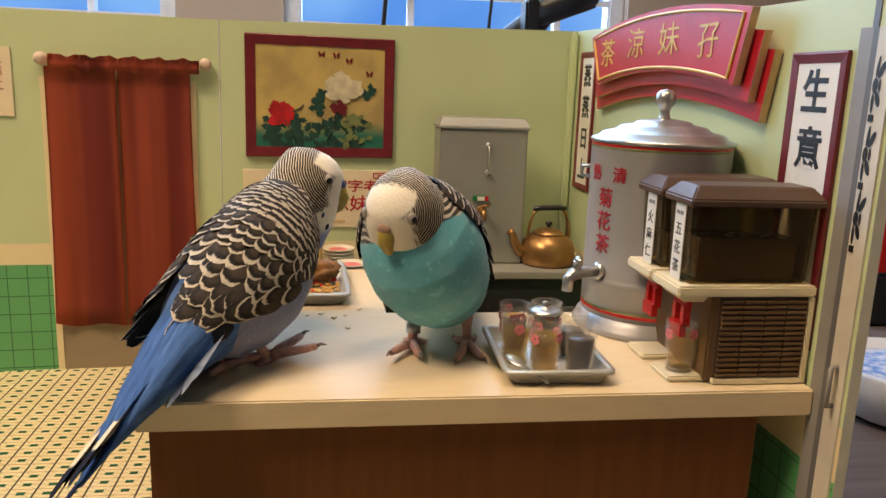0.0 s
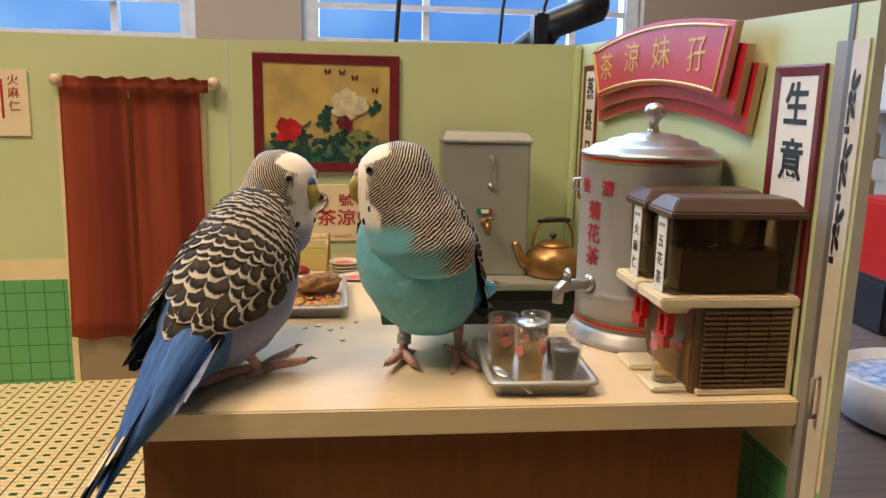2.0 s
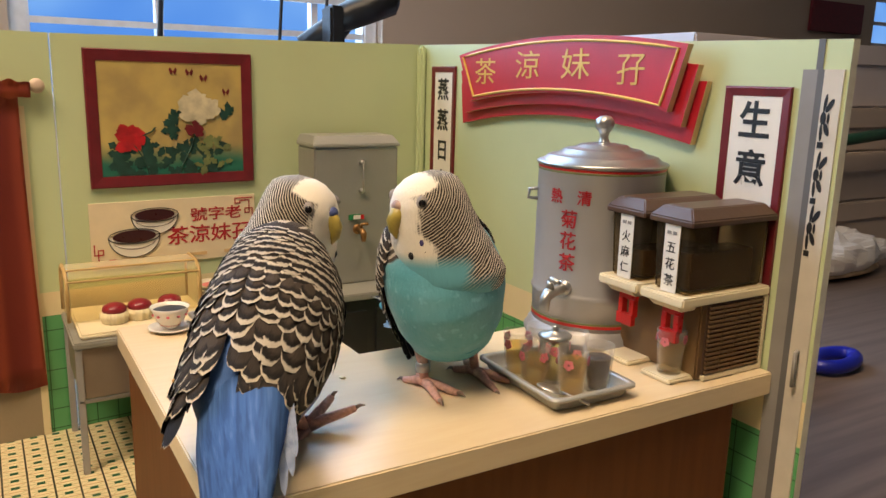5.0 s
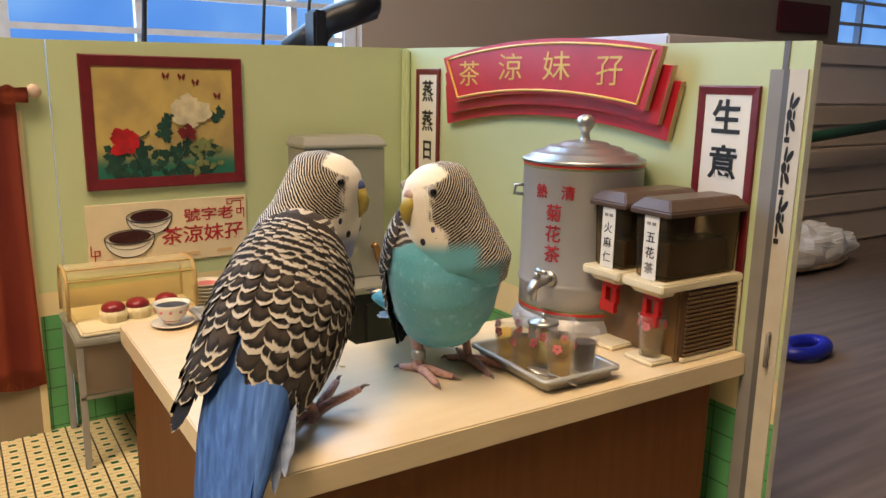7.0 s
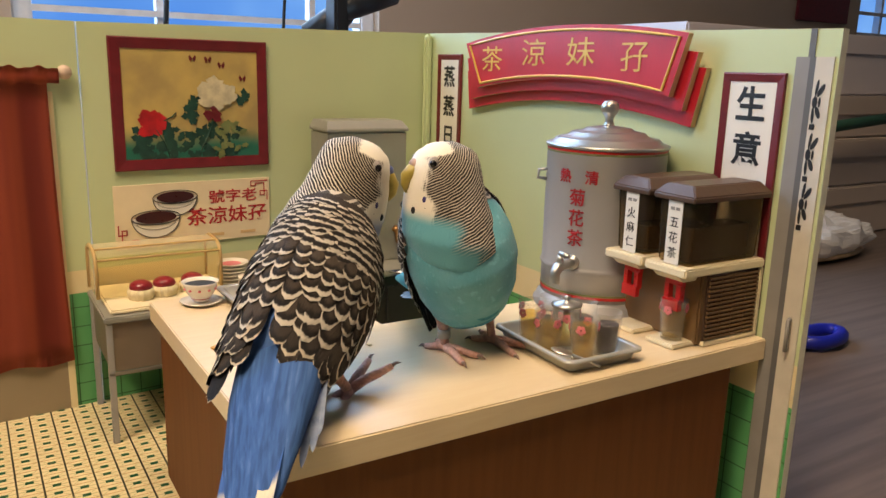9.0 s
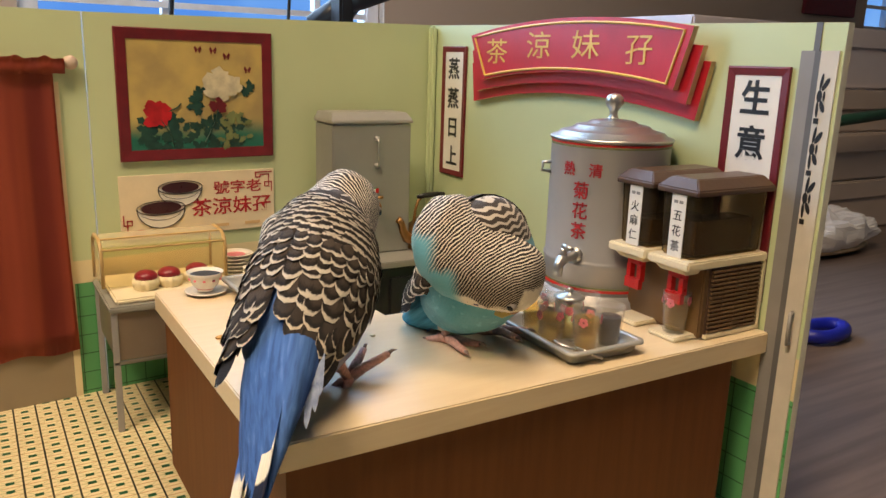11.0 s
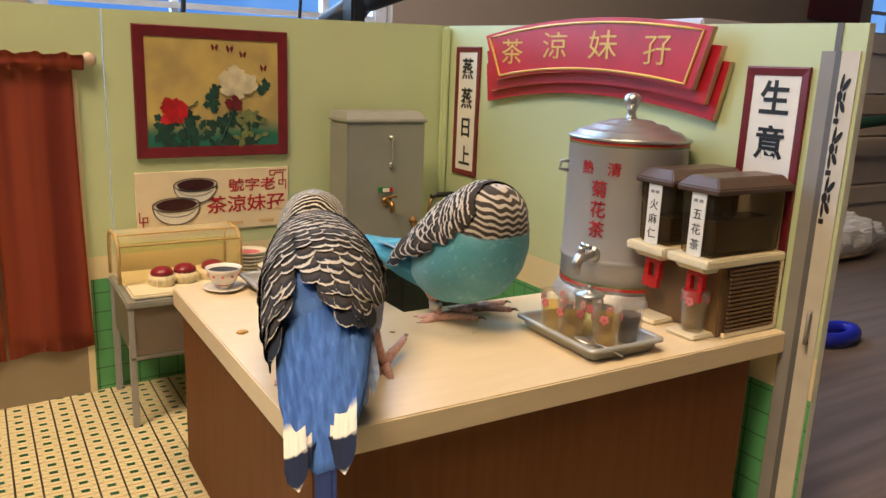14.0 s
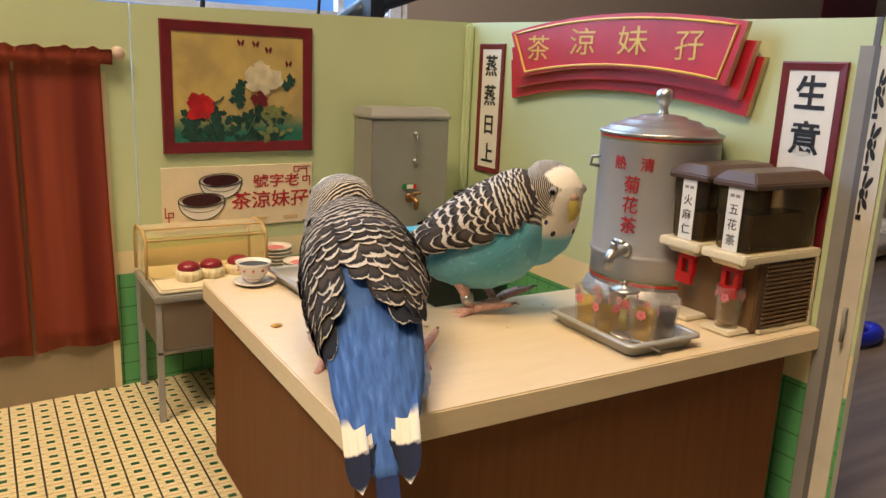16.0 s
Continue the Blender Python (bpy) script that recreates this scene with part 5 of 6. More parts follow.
def body_material(name, chest, chest2, rump):
    m, k = plain(name)
    vec, x, y, z = k.xyz()
    fib = down(k, vec)
    n = k.noise(vec, 120, 3)
    soft = k.noise(vec, 55, 3)
    c = k.mix(k.step(soft, 0.30, 0.72), chest, chest2)
    c = k.mix(k.m("MULTIPLY", fib, 0.35), c, tuple(v * 0.55 for v in chest))
    c = k.mix(k.m("MULTIPLY", k.step(k.noise(vec, 260, 2), 0.58, 0.75), 0.28), c, tuple(min(1, v * 1.6 + 0.08) for v in chest2))
    # rump and lower back
    ax = k.m("ABSOLUTE", x)
    edge = k.m("ADD", k.m("MULTIPLY", k.step(z, 0.034, 0.056), 0.0210), -0.0070)
    edge = k.m("ADD", edge, k.m("MULTIPLY", k.m("SUBTRACT", n, 0.5), 0.005))
    back = k.step(k.m("SUBTRACT", edge, y), -0.0012, 0.0012)
    c = k.mix(k.step(k.m("SUBTRACT", -0.002, y), 0.0, 0.004), c, rump)
    # bars: wide on the mantle, finer to the nape, scalloped
    ph = k.m("DIVIDE", k.m("SUBTRACT", k.m("MULTIPLY", z, 0.8), k.m("MULTIPLY", y, 0.55)), 0.0030)
    ph = k.m("ADD", ph, k.m("MULTIPLY", k.m("SINE", k.m("MULTIPLY", x, 900.0)), 0.16))
    ph = k.m("ADD", ph, k.m("MULTIPLY", n, 0.6))
    ph = k.m("SUBTRACT", ph, k.m("MULTIPLY", k.m("MULTIPLY", x, x), 1500.0))
    w = k.m("SINE", k.m("MULTIPLY", ph, 6.2832))
    w = k.m("ADD", w, k.m("MULTIPLY", k.m("SUBTRACT", fib, 0.5), 1.1))
    bars = k.mix(k.step(w, -0.55, 0.05), PALEBAR, DARKBAR)
    bars = k.mix(k.m("MULTIPLY", soft, 0.35), bars, (0.16, 0.13, 0.11))
    on = k.m("MULTIPLY", back, k.step(z, 0.024, 0.030))
    k.base(k.mix(on, c, bars), 0.78)
    return m


def head_material(name, chest):
    m, k = plain(name)
    vec, x, y, z = k.xyz()
    fib = down(k, vec)
    n = k.noise(vec, 160, 3)
    ax = k.m("ABSOLUTE", x)
    dx, dy, dz = k.m("MULTIPLY", x, 0.75), k.m("SUBTRACT", y, 0.0165), k.m("SUBTRACT", z, 0.014)
    r = k.m("SQRT", k.m("ADD", k.m("ADD", k.m("MULTIPLY", dx, dx), k.m("MULTIPLY", dy, dy)), k.m("MULTIPLY", dz, dz)))
    ph = k.m("ADD", k.m("DIVIDE", k.m("POWER", r, 0.75), 0.00215), k.m("MULTIPLY", n, 1.7))
    w = k.m("SINE", k.m("MULTIPLY", ph, 6.2832))
    w = k.m("ADD", w, k.m("MULTIPLY", k.m("SUBTRACT", fib, 0.5), 1.2))
    bars = k.mix(k.step(w, -0.85, 0.10), k.mix(k.step(y, 0.004, -0.010), (0.46, 0.41, 0.33), (0.74, 0.68, 0.58)), (0.016, 0.013, 0.012))
    # white mask: chin, a narrow front before the eye, and the cap over the brow
    border = k.m("ADD", 0.0045, k.m("MULTIPLY", k.step(z, -0.0120, -0.0040), 0.0080))
    border = k.m("SUBTRACT", border, k.m("MULTIPLY", k.step(z, 0.0085, 0.0140), 0.0105))
    border = k.m("ADD", border, k.m("MULTIPLY", k.m("MULTIPLY", ax, 0.22), k.step(z, 0.0, -0.010)))
    face = k.m("ADD", k.m("SUBTRACT", y, border), k.m("MULTIPLY", k.m("SUBTRACT", fib, 0.5), 0.006))
    white = k.mix(k.noise(vec, 90), (0.84, 0.80, 0.70), (0.76, 0.70, 0.58))
    c = k.mix(k.step(face, -0.0012, 0.0014), bars, white)
    low = k.m("MULTIPLY", k.step(z, -0.0140, -0.0215), k.step(k.m("ADD", y, k.m("MULTIPLY", n, 0.008)), -0.004, 0.004))
    side = k.m("MULTIPLY", k.step(z, -0.0240, -0.0330), k.step(k.m("ADD", y, k.m("MULTIPLY", n, 0.010)), -0.018, -0.009))
    k.base(k.mix(k.m("MAXIMUM", low, side), c, chest), 0.78)
    return m


def interp(tab, z):
    for (z0, *a), (z1, *b) in zip(tab, tab[1:]):
        if z0 <= z <= z1:
            f = (z - z0) / (z1 - z0)
            f = f * f * (3 - 2 * f) * 0.4 + f * 0.6
            return [p + (q - p) * f for p, q in zip(a, b)]
    return list(tab[0][1:]) if z < tab[0][0] else list(tab[-1][1:])


# height along the spine: half width, half depth, centre to the chest
TORSO = [(-0.024, 0.004, 0.004, -0.006), (-0.018, 0.0135, 0.0130, -0.004), (-0.008, 0.0205, 0.0205, 0.0), (0.006, 0.0254, 0.0258, 0.0022), (0.022, 0.0278, 0.0277, 0.0035),
         (0.034, 0.0272, 0.0262, 0.0026), (0.045, 0.0252, 0.0236, 0.0008), (0.054, 0.0220, 0.0202, -0.0016), (0.062, 0.0178, 0.0162, -0.0032), (0.070, 0.0122, 0.0112, -0.0042), (0.075, 0.0050, 0.0050, -0.0046)]
WING = [(-0.060, 0.0150, 0.0070, -0.0150), (-0.040, 0.0195, 0.0115, -0.0110), (-0.020, 0.0240, 0.0172, -0.0065), (-0.004, 0.0262, 0.0222, -0.0025), (0.012, 0.0284, 0.0264, 0.0012),
        (0.024, 0.0292, 0.0278, 0.002), (0.038, 0.0282, 0.0264, 0.002), (0.049, 0.0254, 0.0238, 0.0000), (0.057, 0.0218, 0.0203, -0.0020), (0.064, 0.0178, 0.0164, -0.0034), (0.070, 0.0130, 0.0120, -0.0042), (0.078, 0.0080, 0.0075, -0.0046)]
HEAD = [(-0.046, 0.0110, 0.0110, -0.0130), (-0.039, 0.0215, 0.0205, -0.0130), (-0.028, 0.0252, 0.0250, -0.0105), (-0.016, 0.0228, 0.0228, -0.0060), (-0.005, 0.0196, 0.0198, -0.0024), (0.004, 0.0172, 0.0178, -0.0006), (0.010, 0.0148, 0.0158, -0.0004),
        (0.0145, 0.0108, 0.0124, -0.0014), (0.0172, 0.0064, 0.0076, -0.0018), (0.0182, 0.0010, 0.0012, -0.0020)]


def squat(z, neck):
    """Heights over the mid back, shortened for a bird that holds its neck in."""
    return z if z < 0.03 else 0.03 + (z - 0.03) * neck


def loft(tab, rows, n):
    bm = bmesh.new()
    z0, z1 = tab[0][0], tab[-1][0]
    rings = []
    for i in range(rows + 1):
        z = z0 + (z1 - z0) * i / rows
        rx, ry, yc = interp(tab, z)
        rings.append([bm.verts.new((rx * math.sin(2 * math.pi * j / n), yc - ry * math.cos(2 * math.pi * j / n), z)) for j in range(n)])
    for a, b in zip(rings, rings[1:]):
        for j in range(n):
            bm.faces.new((a[j], a[(j + 1) % n], b[(j + 1) % n], b[j]))
    bm.faces.new(rings[0][::-1])
    bm.faces.new(rings[-1])
    return bm


def wing_point(z, ang, out=0.0, neck=1.0):
    rx, ry, yc = interp(WING, z)
    a = math.radians(ang)
    return Vector(((rx + out) * math.sin(a), yc - (ry + out) * math.cos(a), squat(z, neck)))


def feather_mesh(name, material, pointed, outer, inner, side):
    """Unit feather: x across, y outwards, base at the origin, tip at z = -1; u holds the way to the outline."""
    bm = bmesh.new()
    uvs = {}
    rows, cols = 11, 8
    grid = []
    for i in range(rows + 1):
        v = i / rows
        t = max(0.0, (v - pointed) / (1 - pointed))
        hw = 0.5 * min(1.0, 0.45 + 2.2 * v) * math.sqrt(max(0.0, 1 - t * t)) + 0.004
        line = []
        for j in range(cols + 1):
            u = j / cols * 2 - 1
            x = hw * u
            p = bm.verts.new((x, -0.44 * x * x + 0.02 * math.sin(v * 3.1), -v - 0.012 * math.sin(9 * u + 3 * v)))
            wide = outer if u * side > 0 else inner
            uvs[p] = (math.hypot(wide * x / 0.5, t), v)
            line.append(p)
        grid.append(line)
    lay = bm.loops.layers.uv.new("UVMap")
    for a, b in zip(grid, grid[1:]):
        for j in range(cols):
            f = bm.faces.new((a[j], b[j], b[j + 1], a[j + 1]))
            for lp in f.loops:
                lp[lay].uv = uvs[lp.vert]
    return mesh_of(bm, name, material, smooth=True)


FEATHERS = {}
for side in (-1, 1):
    for kind, material, pointed, outer, inner in (("mantle", F_MANTLE, 0.15, 0.34, 0.30), ("covert", F_COVERT, 0.30, 0.95, 0.66), ("flight", F_FLIGHT, 0.45, 0.97, 0.80), ("tip", F_TIP, 0.55, 1.0, 0.95)):
        FEATHERS[kind, side] = feather_mesh(kind, material, pointed, outer, inner, side)
# base height, length, width, first and last angle from the spine, how many, kind, lift
WING_ROWS = []
z, gap = 0.0670, 0.0024
while z > 0.0475:
    WING_ROWS.append((z, gap * 3.0, 0.0092 + (0.067 - z) * 0.14, 2, 96, 8, "mantle", 0.0))
    z -= gap
    gap *= 1.055
WING_ROWS += [(0.0462, 0.0110, 0.0112, 2, 93, 8, "mantle", 0.0), (0.0428, 0.0108, 0.0090, 3, 93, 9, "covert", 0.0), (0.0390, 0.0116, 0.0094, 2, 92, 9, "covert", 0.0), (0.0348, 0.0128, 0.0098, 3, 91, 8, "covert", 0.0), (0.0302, 0.0142, 0.0106, 2, 90, 8, "covert", 0.0),
              (0.0250, 0.0156, 0.0112, 3, 88, 7, "covert", 0.0), (0.0195, 0.0170, 0.0116, 4, 85, 7, "covert", 0.0), (0.0135, 0.0182, 0.0114, 9, 80, 6, "flight", 0.0), (0.0072, 0.0188, 0.0110, 16, 74, 6, "flight", 0.0),
              (0.0005, 0.0188, 0.0106, 24, 68, 5, "flight", -0.0004), (-0.0050, 0.0235, 0.0098, 32, 70, 4, "tip", -0.0012)]


def wing(bird, s, spread, neck):
    bm = bmesh.new()
    cols = []
    for i in range(19):
        col = []
        for j in range(23):
            first = 4 + 40 * max(0.0, j / 22 - 0.3)
            ang = first + (88 * spread - first) * i / 18
            z = 0.045 - 0.062 * j / 22 * (1 - 0.42 * (i / 18))
            p = wing_point(z, ang, -0.0022, neck)
            col.append(bm.verts.new((s * p.x, p.y, p.z)))
        cols.append(col)
    for a, b in zip(cols, cols[1:]):
        for j in range(22):
            bm.faces.new((a[j], b[j], b[j + 1], a[j + 1]))
    bmesh.ops.recalc_face_normals(bm, faces=bm.faces[:])
    w = part("wing", bm, M_SHELL, bird, "folded wing with dark pale-edged feathers", smooth=True)
    rng = random.Random(11 if s > 0 else 12)
    for row, (z, L, wd, a0, a1, n, kind, lift) in enumerate(WING_ROWS):
        off = (row % 2) + rng.uniform(-0.15, 0.15)
        for j in range(n):
            ang = a0 + (a1 * spread - a0) * (j + 0.25 + off * 0.5) / n + rng.uniform(-1.5, 1.5)
            zz = z - 0.006 * (ang / 110) ** 2 + rng.uniform(-0.0006, 0.0006) * (1 if kind == "mantle" else 1.8)
            Lj, wj = L * rng.uniform(0.88, 1.14), wd * rng.uniform(0.86, 1.14)
            if kind == "tip":
                Lj = L * (1.0 - 0.09 * j)
            elif ang > 66 and kind != "mantle":
                Lj, wj = Lj * 0.84, wj * 0.78
            drift = -ang * (0.10 if kind == "mantle" else 0.14)
            a = wing_point(zz, ang, 0.0004 + lift, neck)
            b = wing_point(zz - Lj, ang + drift, (0.0014 if kind == "mantle" else 0.0022) + lift, neck)
            zax = (a - b).normalized()
            c0, c1 = wing_point(zz - Lj * 0.5, ang - 4, 0, neck), wing_point(zz - Lj * 0.5, ang + 4, 0, neck)
            xax = (c1 - c0).normalized()
            yax = zax.cross(xax).normalized()
            if yax.dot(Vector((math.sin(math.radians(ang)), -math.cos(math.radians(ang)), 0))) < 0:
                yax = -yax
            xax = yax.cross(zax)
            ln = (a - b).length
            M = Matrix(((xax.x, yax.x, zax.x, a.x), (xax.y, yax.y, zax.y, a.y), (xax.z, yax.z, zax.z, a.z), (0, 0, 0, 1)))
            M = M @ Matrix.Rotation(rng.uniform(-0.20, 0.20) * (0.4 if kind == "mantle" else 1.0), 4, "Y") @ Matrix.Diagonal((wj, wj, ln, 1))
            if s < 0:
                # the other wing is the same feather turned, not mirrored
                F = Matrix.Diagonal((-1, 1, 1, 1))
                M = F @ M @ F
            ob = new("feather", FEATHERS[kind, 1 if xax.x > 0 else -1] if s > 0 else FEATHERS[kind, -1 if xax.x > 0 else 1])
            ob.parent = w
            ob.matrix_basis = M
    return w


def blade(L, w, taper, z_lift, curve=0.0):
    """A tail feather: root at the origin, tip at z = -L."""
    bm = bmesh.new()
    rows, cols = 14, 4
    grid = []
    for i in range(rows + 1):
        v = i / rows
        hw = w / 2 * (0.75 + 0.25 * v) * (1 - taper * v) * math.sqrt(max(0.0, 1 - max(0.0, (v - 0.80) / 0.20) ** 2)) + 0.0001
        grid.append([bm.verts.new((hw * (j / cols * 2 - 1) + curve * v * v, z_lift - 0.25 * abs(hw * (j / cols * 2 - 1)), -L * v)) for j in range(cols + 1)])
    for a, b in zip(grid, grid[1:]):
        for j in range(cols):
            bm.faces.new((a[j], b[j], b[j + 1], a[j + 1]))
    return bm


def tail_material(name, blue, length, banded):
    m, k = plain(name)
    vec, x, y, z = k.xyz()
    mp = k.n.new("ShaderNodeMapping")
    mp.inputs["Scale"].default_value = (420, 420, 18)
    k.l.new(vec, mp.inputs["Vector"])
    fib = k.noise(mp.outputs[0], 1.0, 3)
    k.bump(fib, 0.6, 0.0012)
    c = k.mix(k.m("MULTIPLY", k.step(fib, 0.40, 0.68), 0.6), blue, tuple(v * 0.45 for v in blue))
    c = k.mix(k.m("MULTIPLY", k.step(fib, 0.44, 0.30), 0.35), c, tuple(min(1, v * 1.4 + 0.07) for v in blue))
    k.n["Principled BSDF"].inputs["Specular IOR Level"].default_value = 0.12
    if banded:
        n = k.m("MULTIPLY", k.m("SUBTRACT", k.noise(vec, 260, 2), 0.5), 0.005)
        v = k.m("ADD", k.m("MULTIPLY", z, -1.0), n)
        c = k.mix(k.m("MULTIPLY", k.step(v, length * 0.50, length * 0.58), k.step(fib, 0.1, 0.5)), c, (0.70, 0.63, 0.46))
        c = k.mix(k.step(v, length * 0.74, length * 0.77), c, (0.012, 0.014, 0.028))
        c = k.mix(k.step(v, length * 0.96, length * 0.99), c, (0.62, 0.56, 0.44))
    else:
        c = k.mix(k.step(k.m("MULTIPLY", z, -1.0), length * 0.45, length * 0.75), c, (0.018, 0.026, 0.075))
    k.base(c, 0.72)
    return m


def leg(bird, yaw_in, ring):
    bm = tube([(0, -0.001, 0.0022), (0, -0.002, 0.010), (0, -0.005, 0.024)], [0.0023, 0.0023, 0.0046], 10)
    lg = part("leg", bm, M_LEG, bird, "bare pink scaly leg", smooth=True)
    for a, L in ((-20, 0.0185), (17, 0.0215), (158, 0.0125), (200, 0.0140)):
        c, s = math.sin(math.radians(a)), math.cos(math.radians(a))
        toe = part("toe", tube([(0, 0, 0.0026), (c * L * 0.35, s * L * 0.35, 0.0030), (c * L * 0.7, s * L * 0.7, 0.0019), (c * L, s * L, 0.0014)], [0.0025, 0.0023, 0.0020, 0.0016], 8), M_LEG, lg, smooth=True)
        part("claw", tube([(c * L, s * L, 0.0015), (c * (L + 0.0022), s * (L + 0.0022), 0.0019), (c * (L + 0.0044), s * (L + 0.0044), 0.0004)], [0.0010, 0.0008, 0.0002], 8), M_CLAW, lg, "dark curved claw", smooth=True)
    if ring:
        part("leg_ring", lathe([(0.0032, 0.0075), (0.0036, 0.0076), (0.0036, 0.0122), (0.0032, 0.0123), (0.0029, 0.0122), (0.0029, 0.0076)], 20, m=pose(0, -0.0022, 0)), M_STEEL, lg, "numbered metal ring", smooth=True)
    return lg


def budgie(label, chest, chest2, rump, tail_blue, cere, ring, spread, neck):
    b = thing("budgerigar", label, "parrot")
    part("torso", loft([(squat(z, neck), *rest) for z, *rest in TORSO], 44, 48), body_material("barred_body_down", chest, chest2, rump), b, smooth=True)
    wing(b, 1, spread, neck)
    wing(b, -1, spread, neck)
    hd = part("head", loft(HEAD, 36, 44), head_material("barred_head_down", tuple((p + q) / 2 for p, q in zip(chest, chest2))), b, "cream-white face with finely barred nape", smooth=True)
    part("cere", ball(0, 0.0158, 0.0044, 0.0038, 0.0026, 0.0030), cere, hd, "fleshy cere above the beak", smooth=True)
    part("beak", tube([(0, 0.0116, 0.0022), (0, 0.0158, 0.0014), (0, 0.0182, -0.0018), (0, 0.0184, -0.0056), (0, 0.0172, -0.0092)], [0.0046, 0.0042, 0.0034, 0.0022, 0.0005], 16), M_BEAK, hd, "hooked olive-yellow beak", smooth=True)
    part("lower_beak", ball(0, 0.0154, -0.0060, 0.0026, 0.0028, 0.0020), M_BEAK, hd, smooth=True)
    for s in (-1, 1):
        part("eye_ring", ball(s * 0.0111, 0.0106, 0.0070, 0.0022, 0.0026, 0.0030), M_EYERING, hd, smooth=True)
        part("eye", ball(s * 0.0119, 0.0112, 0.0070, 0.0017, 0.0018, 0.0019), M_EYE, hd, "round black eye", smooth=True)
        part("cheek_patch", ball(s * 0.0118, 0.0104, -0.0098, 0.0022, 0.0030, 0.0034), M_CHEEK, hd, "violet cheek patch", smooth=True)
        for px, py, pz in ((0.0076, 0.0146, -0.0158), (0.0128, 0.0108, -0.0136)):
            part("throat_spot", ball(s * px, py, pz, 0.0017, 0.0016, 0.0019), M_SPOT, hd, "black throat spot", smooth=True)
    # tail: rump cone and fanned feathers
    tl = part("tail", loft([(-0.092, 0.0040, 0.0010, -0.0030), (-0.081, 0.0092, 0.0018, -0.0034), (-0.066, 0.0152, 0.0048, -0.0040), (-0.047, 0.0188, 0.0085, -0.0042), (-0.025, 0.0208, 0.0135, -0.0034), (-0.008, 0.0212, 0.0172, -0.0010), (0.008, 0.0190, 0.0170, 0.002), (0.018, 0.0120, 0.0110, 0.003)], 24, 32),
              tail_material("rump_down", rump, 0.40, False), b, "long blue tail with soft rump feathers", smooth=True)
    side = tail_material("banded_tail_feather", tail_blue, 0.072, True)
    mid = tail_material("dark_tail_feather", tail_blue, 0.088, False)
    for s in (-1, 1):
        for k, (L, w, a) in enumerate(((0.072, 0.0098, 3.6), (0.068, 0.0098, 2.4), (0.063, 0.0098, 1.4))):
            part("side_feather", blade(L, w, 0.05, 0.0), side, tl, "blue tail feather with cream band and black tip", m=pose(s * (0.0128 - 0.0026 * k), -0.0066 + 0.0009 * k, -0.028 + 0.003 * k, 0, s * a, 0), smooth=True)
        part("centre_feather", blade(0.092, 0.0085, 0.35, 0.0), mid, tl, "long dark blue central feather", m=pose(s * 0.0018, -0.0030, -0.026, 0, s * 0.6, 0), smooth=True)
    plume = mat("pale_flank_down", (0.27, 0.33, 0.46), 0.8, vary=0.45, scale=160, tint=tuple(0.5 * c + 0.1 for c in rump))
    for s in (-1, 1):
        for L, a, x in ((0.046, 2, 0.0150), (0.040, -3, 0.0165), (0.033, -7, 0.0172)):
            part("flank_plume", blade(L, 0.0070, 0.65, 0.0), plume, tl, "pale grey flank plume", m=pose(s * x, 0.0035, -0.012, 1, s * a * 0.6, s * 25), smooth=True)
    legs = [leg(b, 0, ring and s > 0) for s in (-1, 1)]
    return b, hd, tl, legs


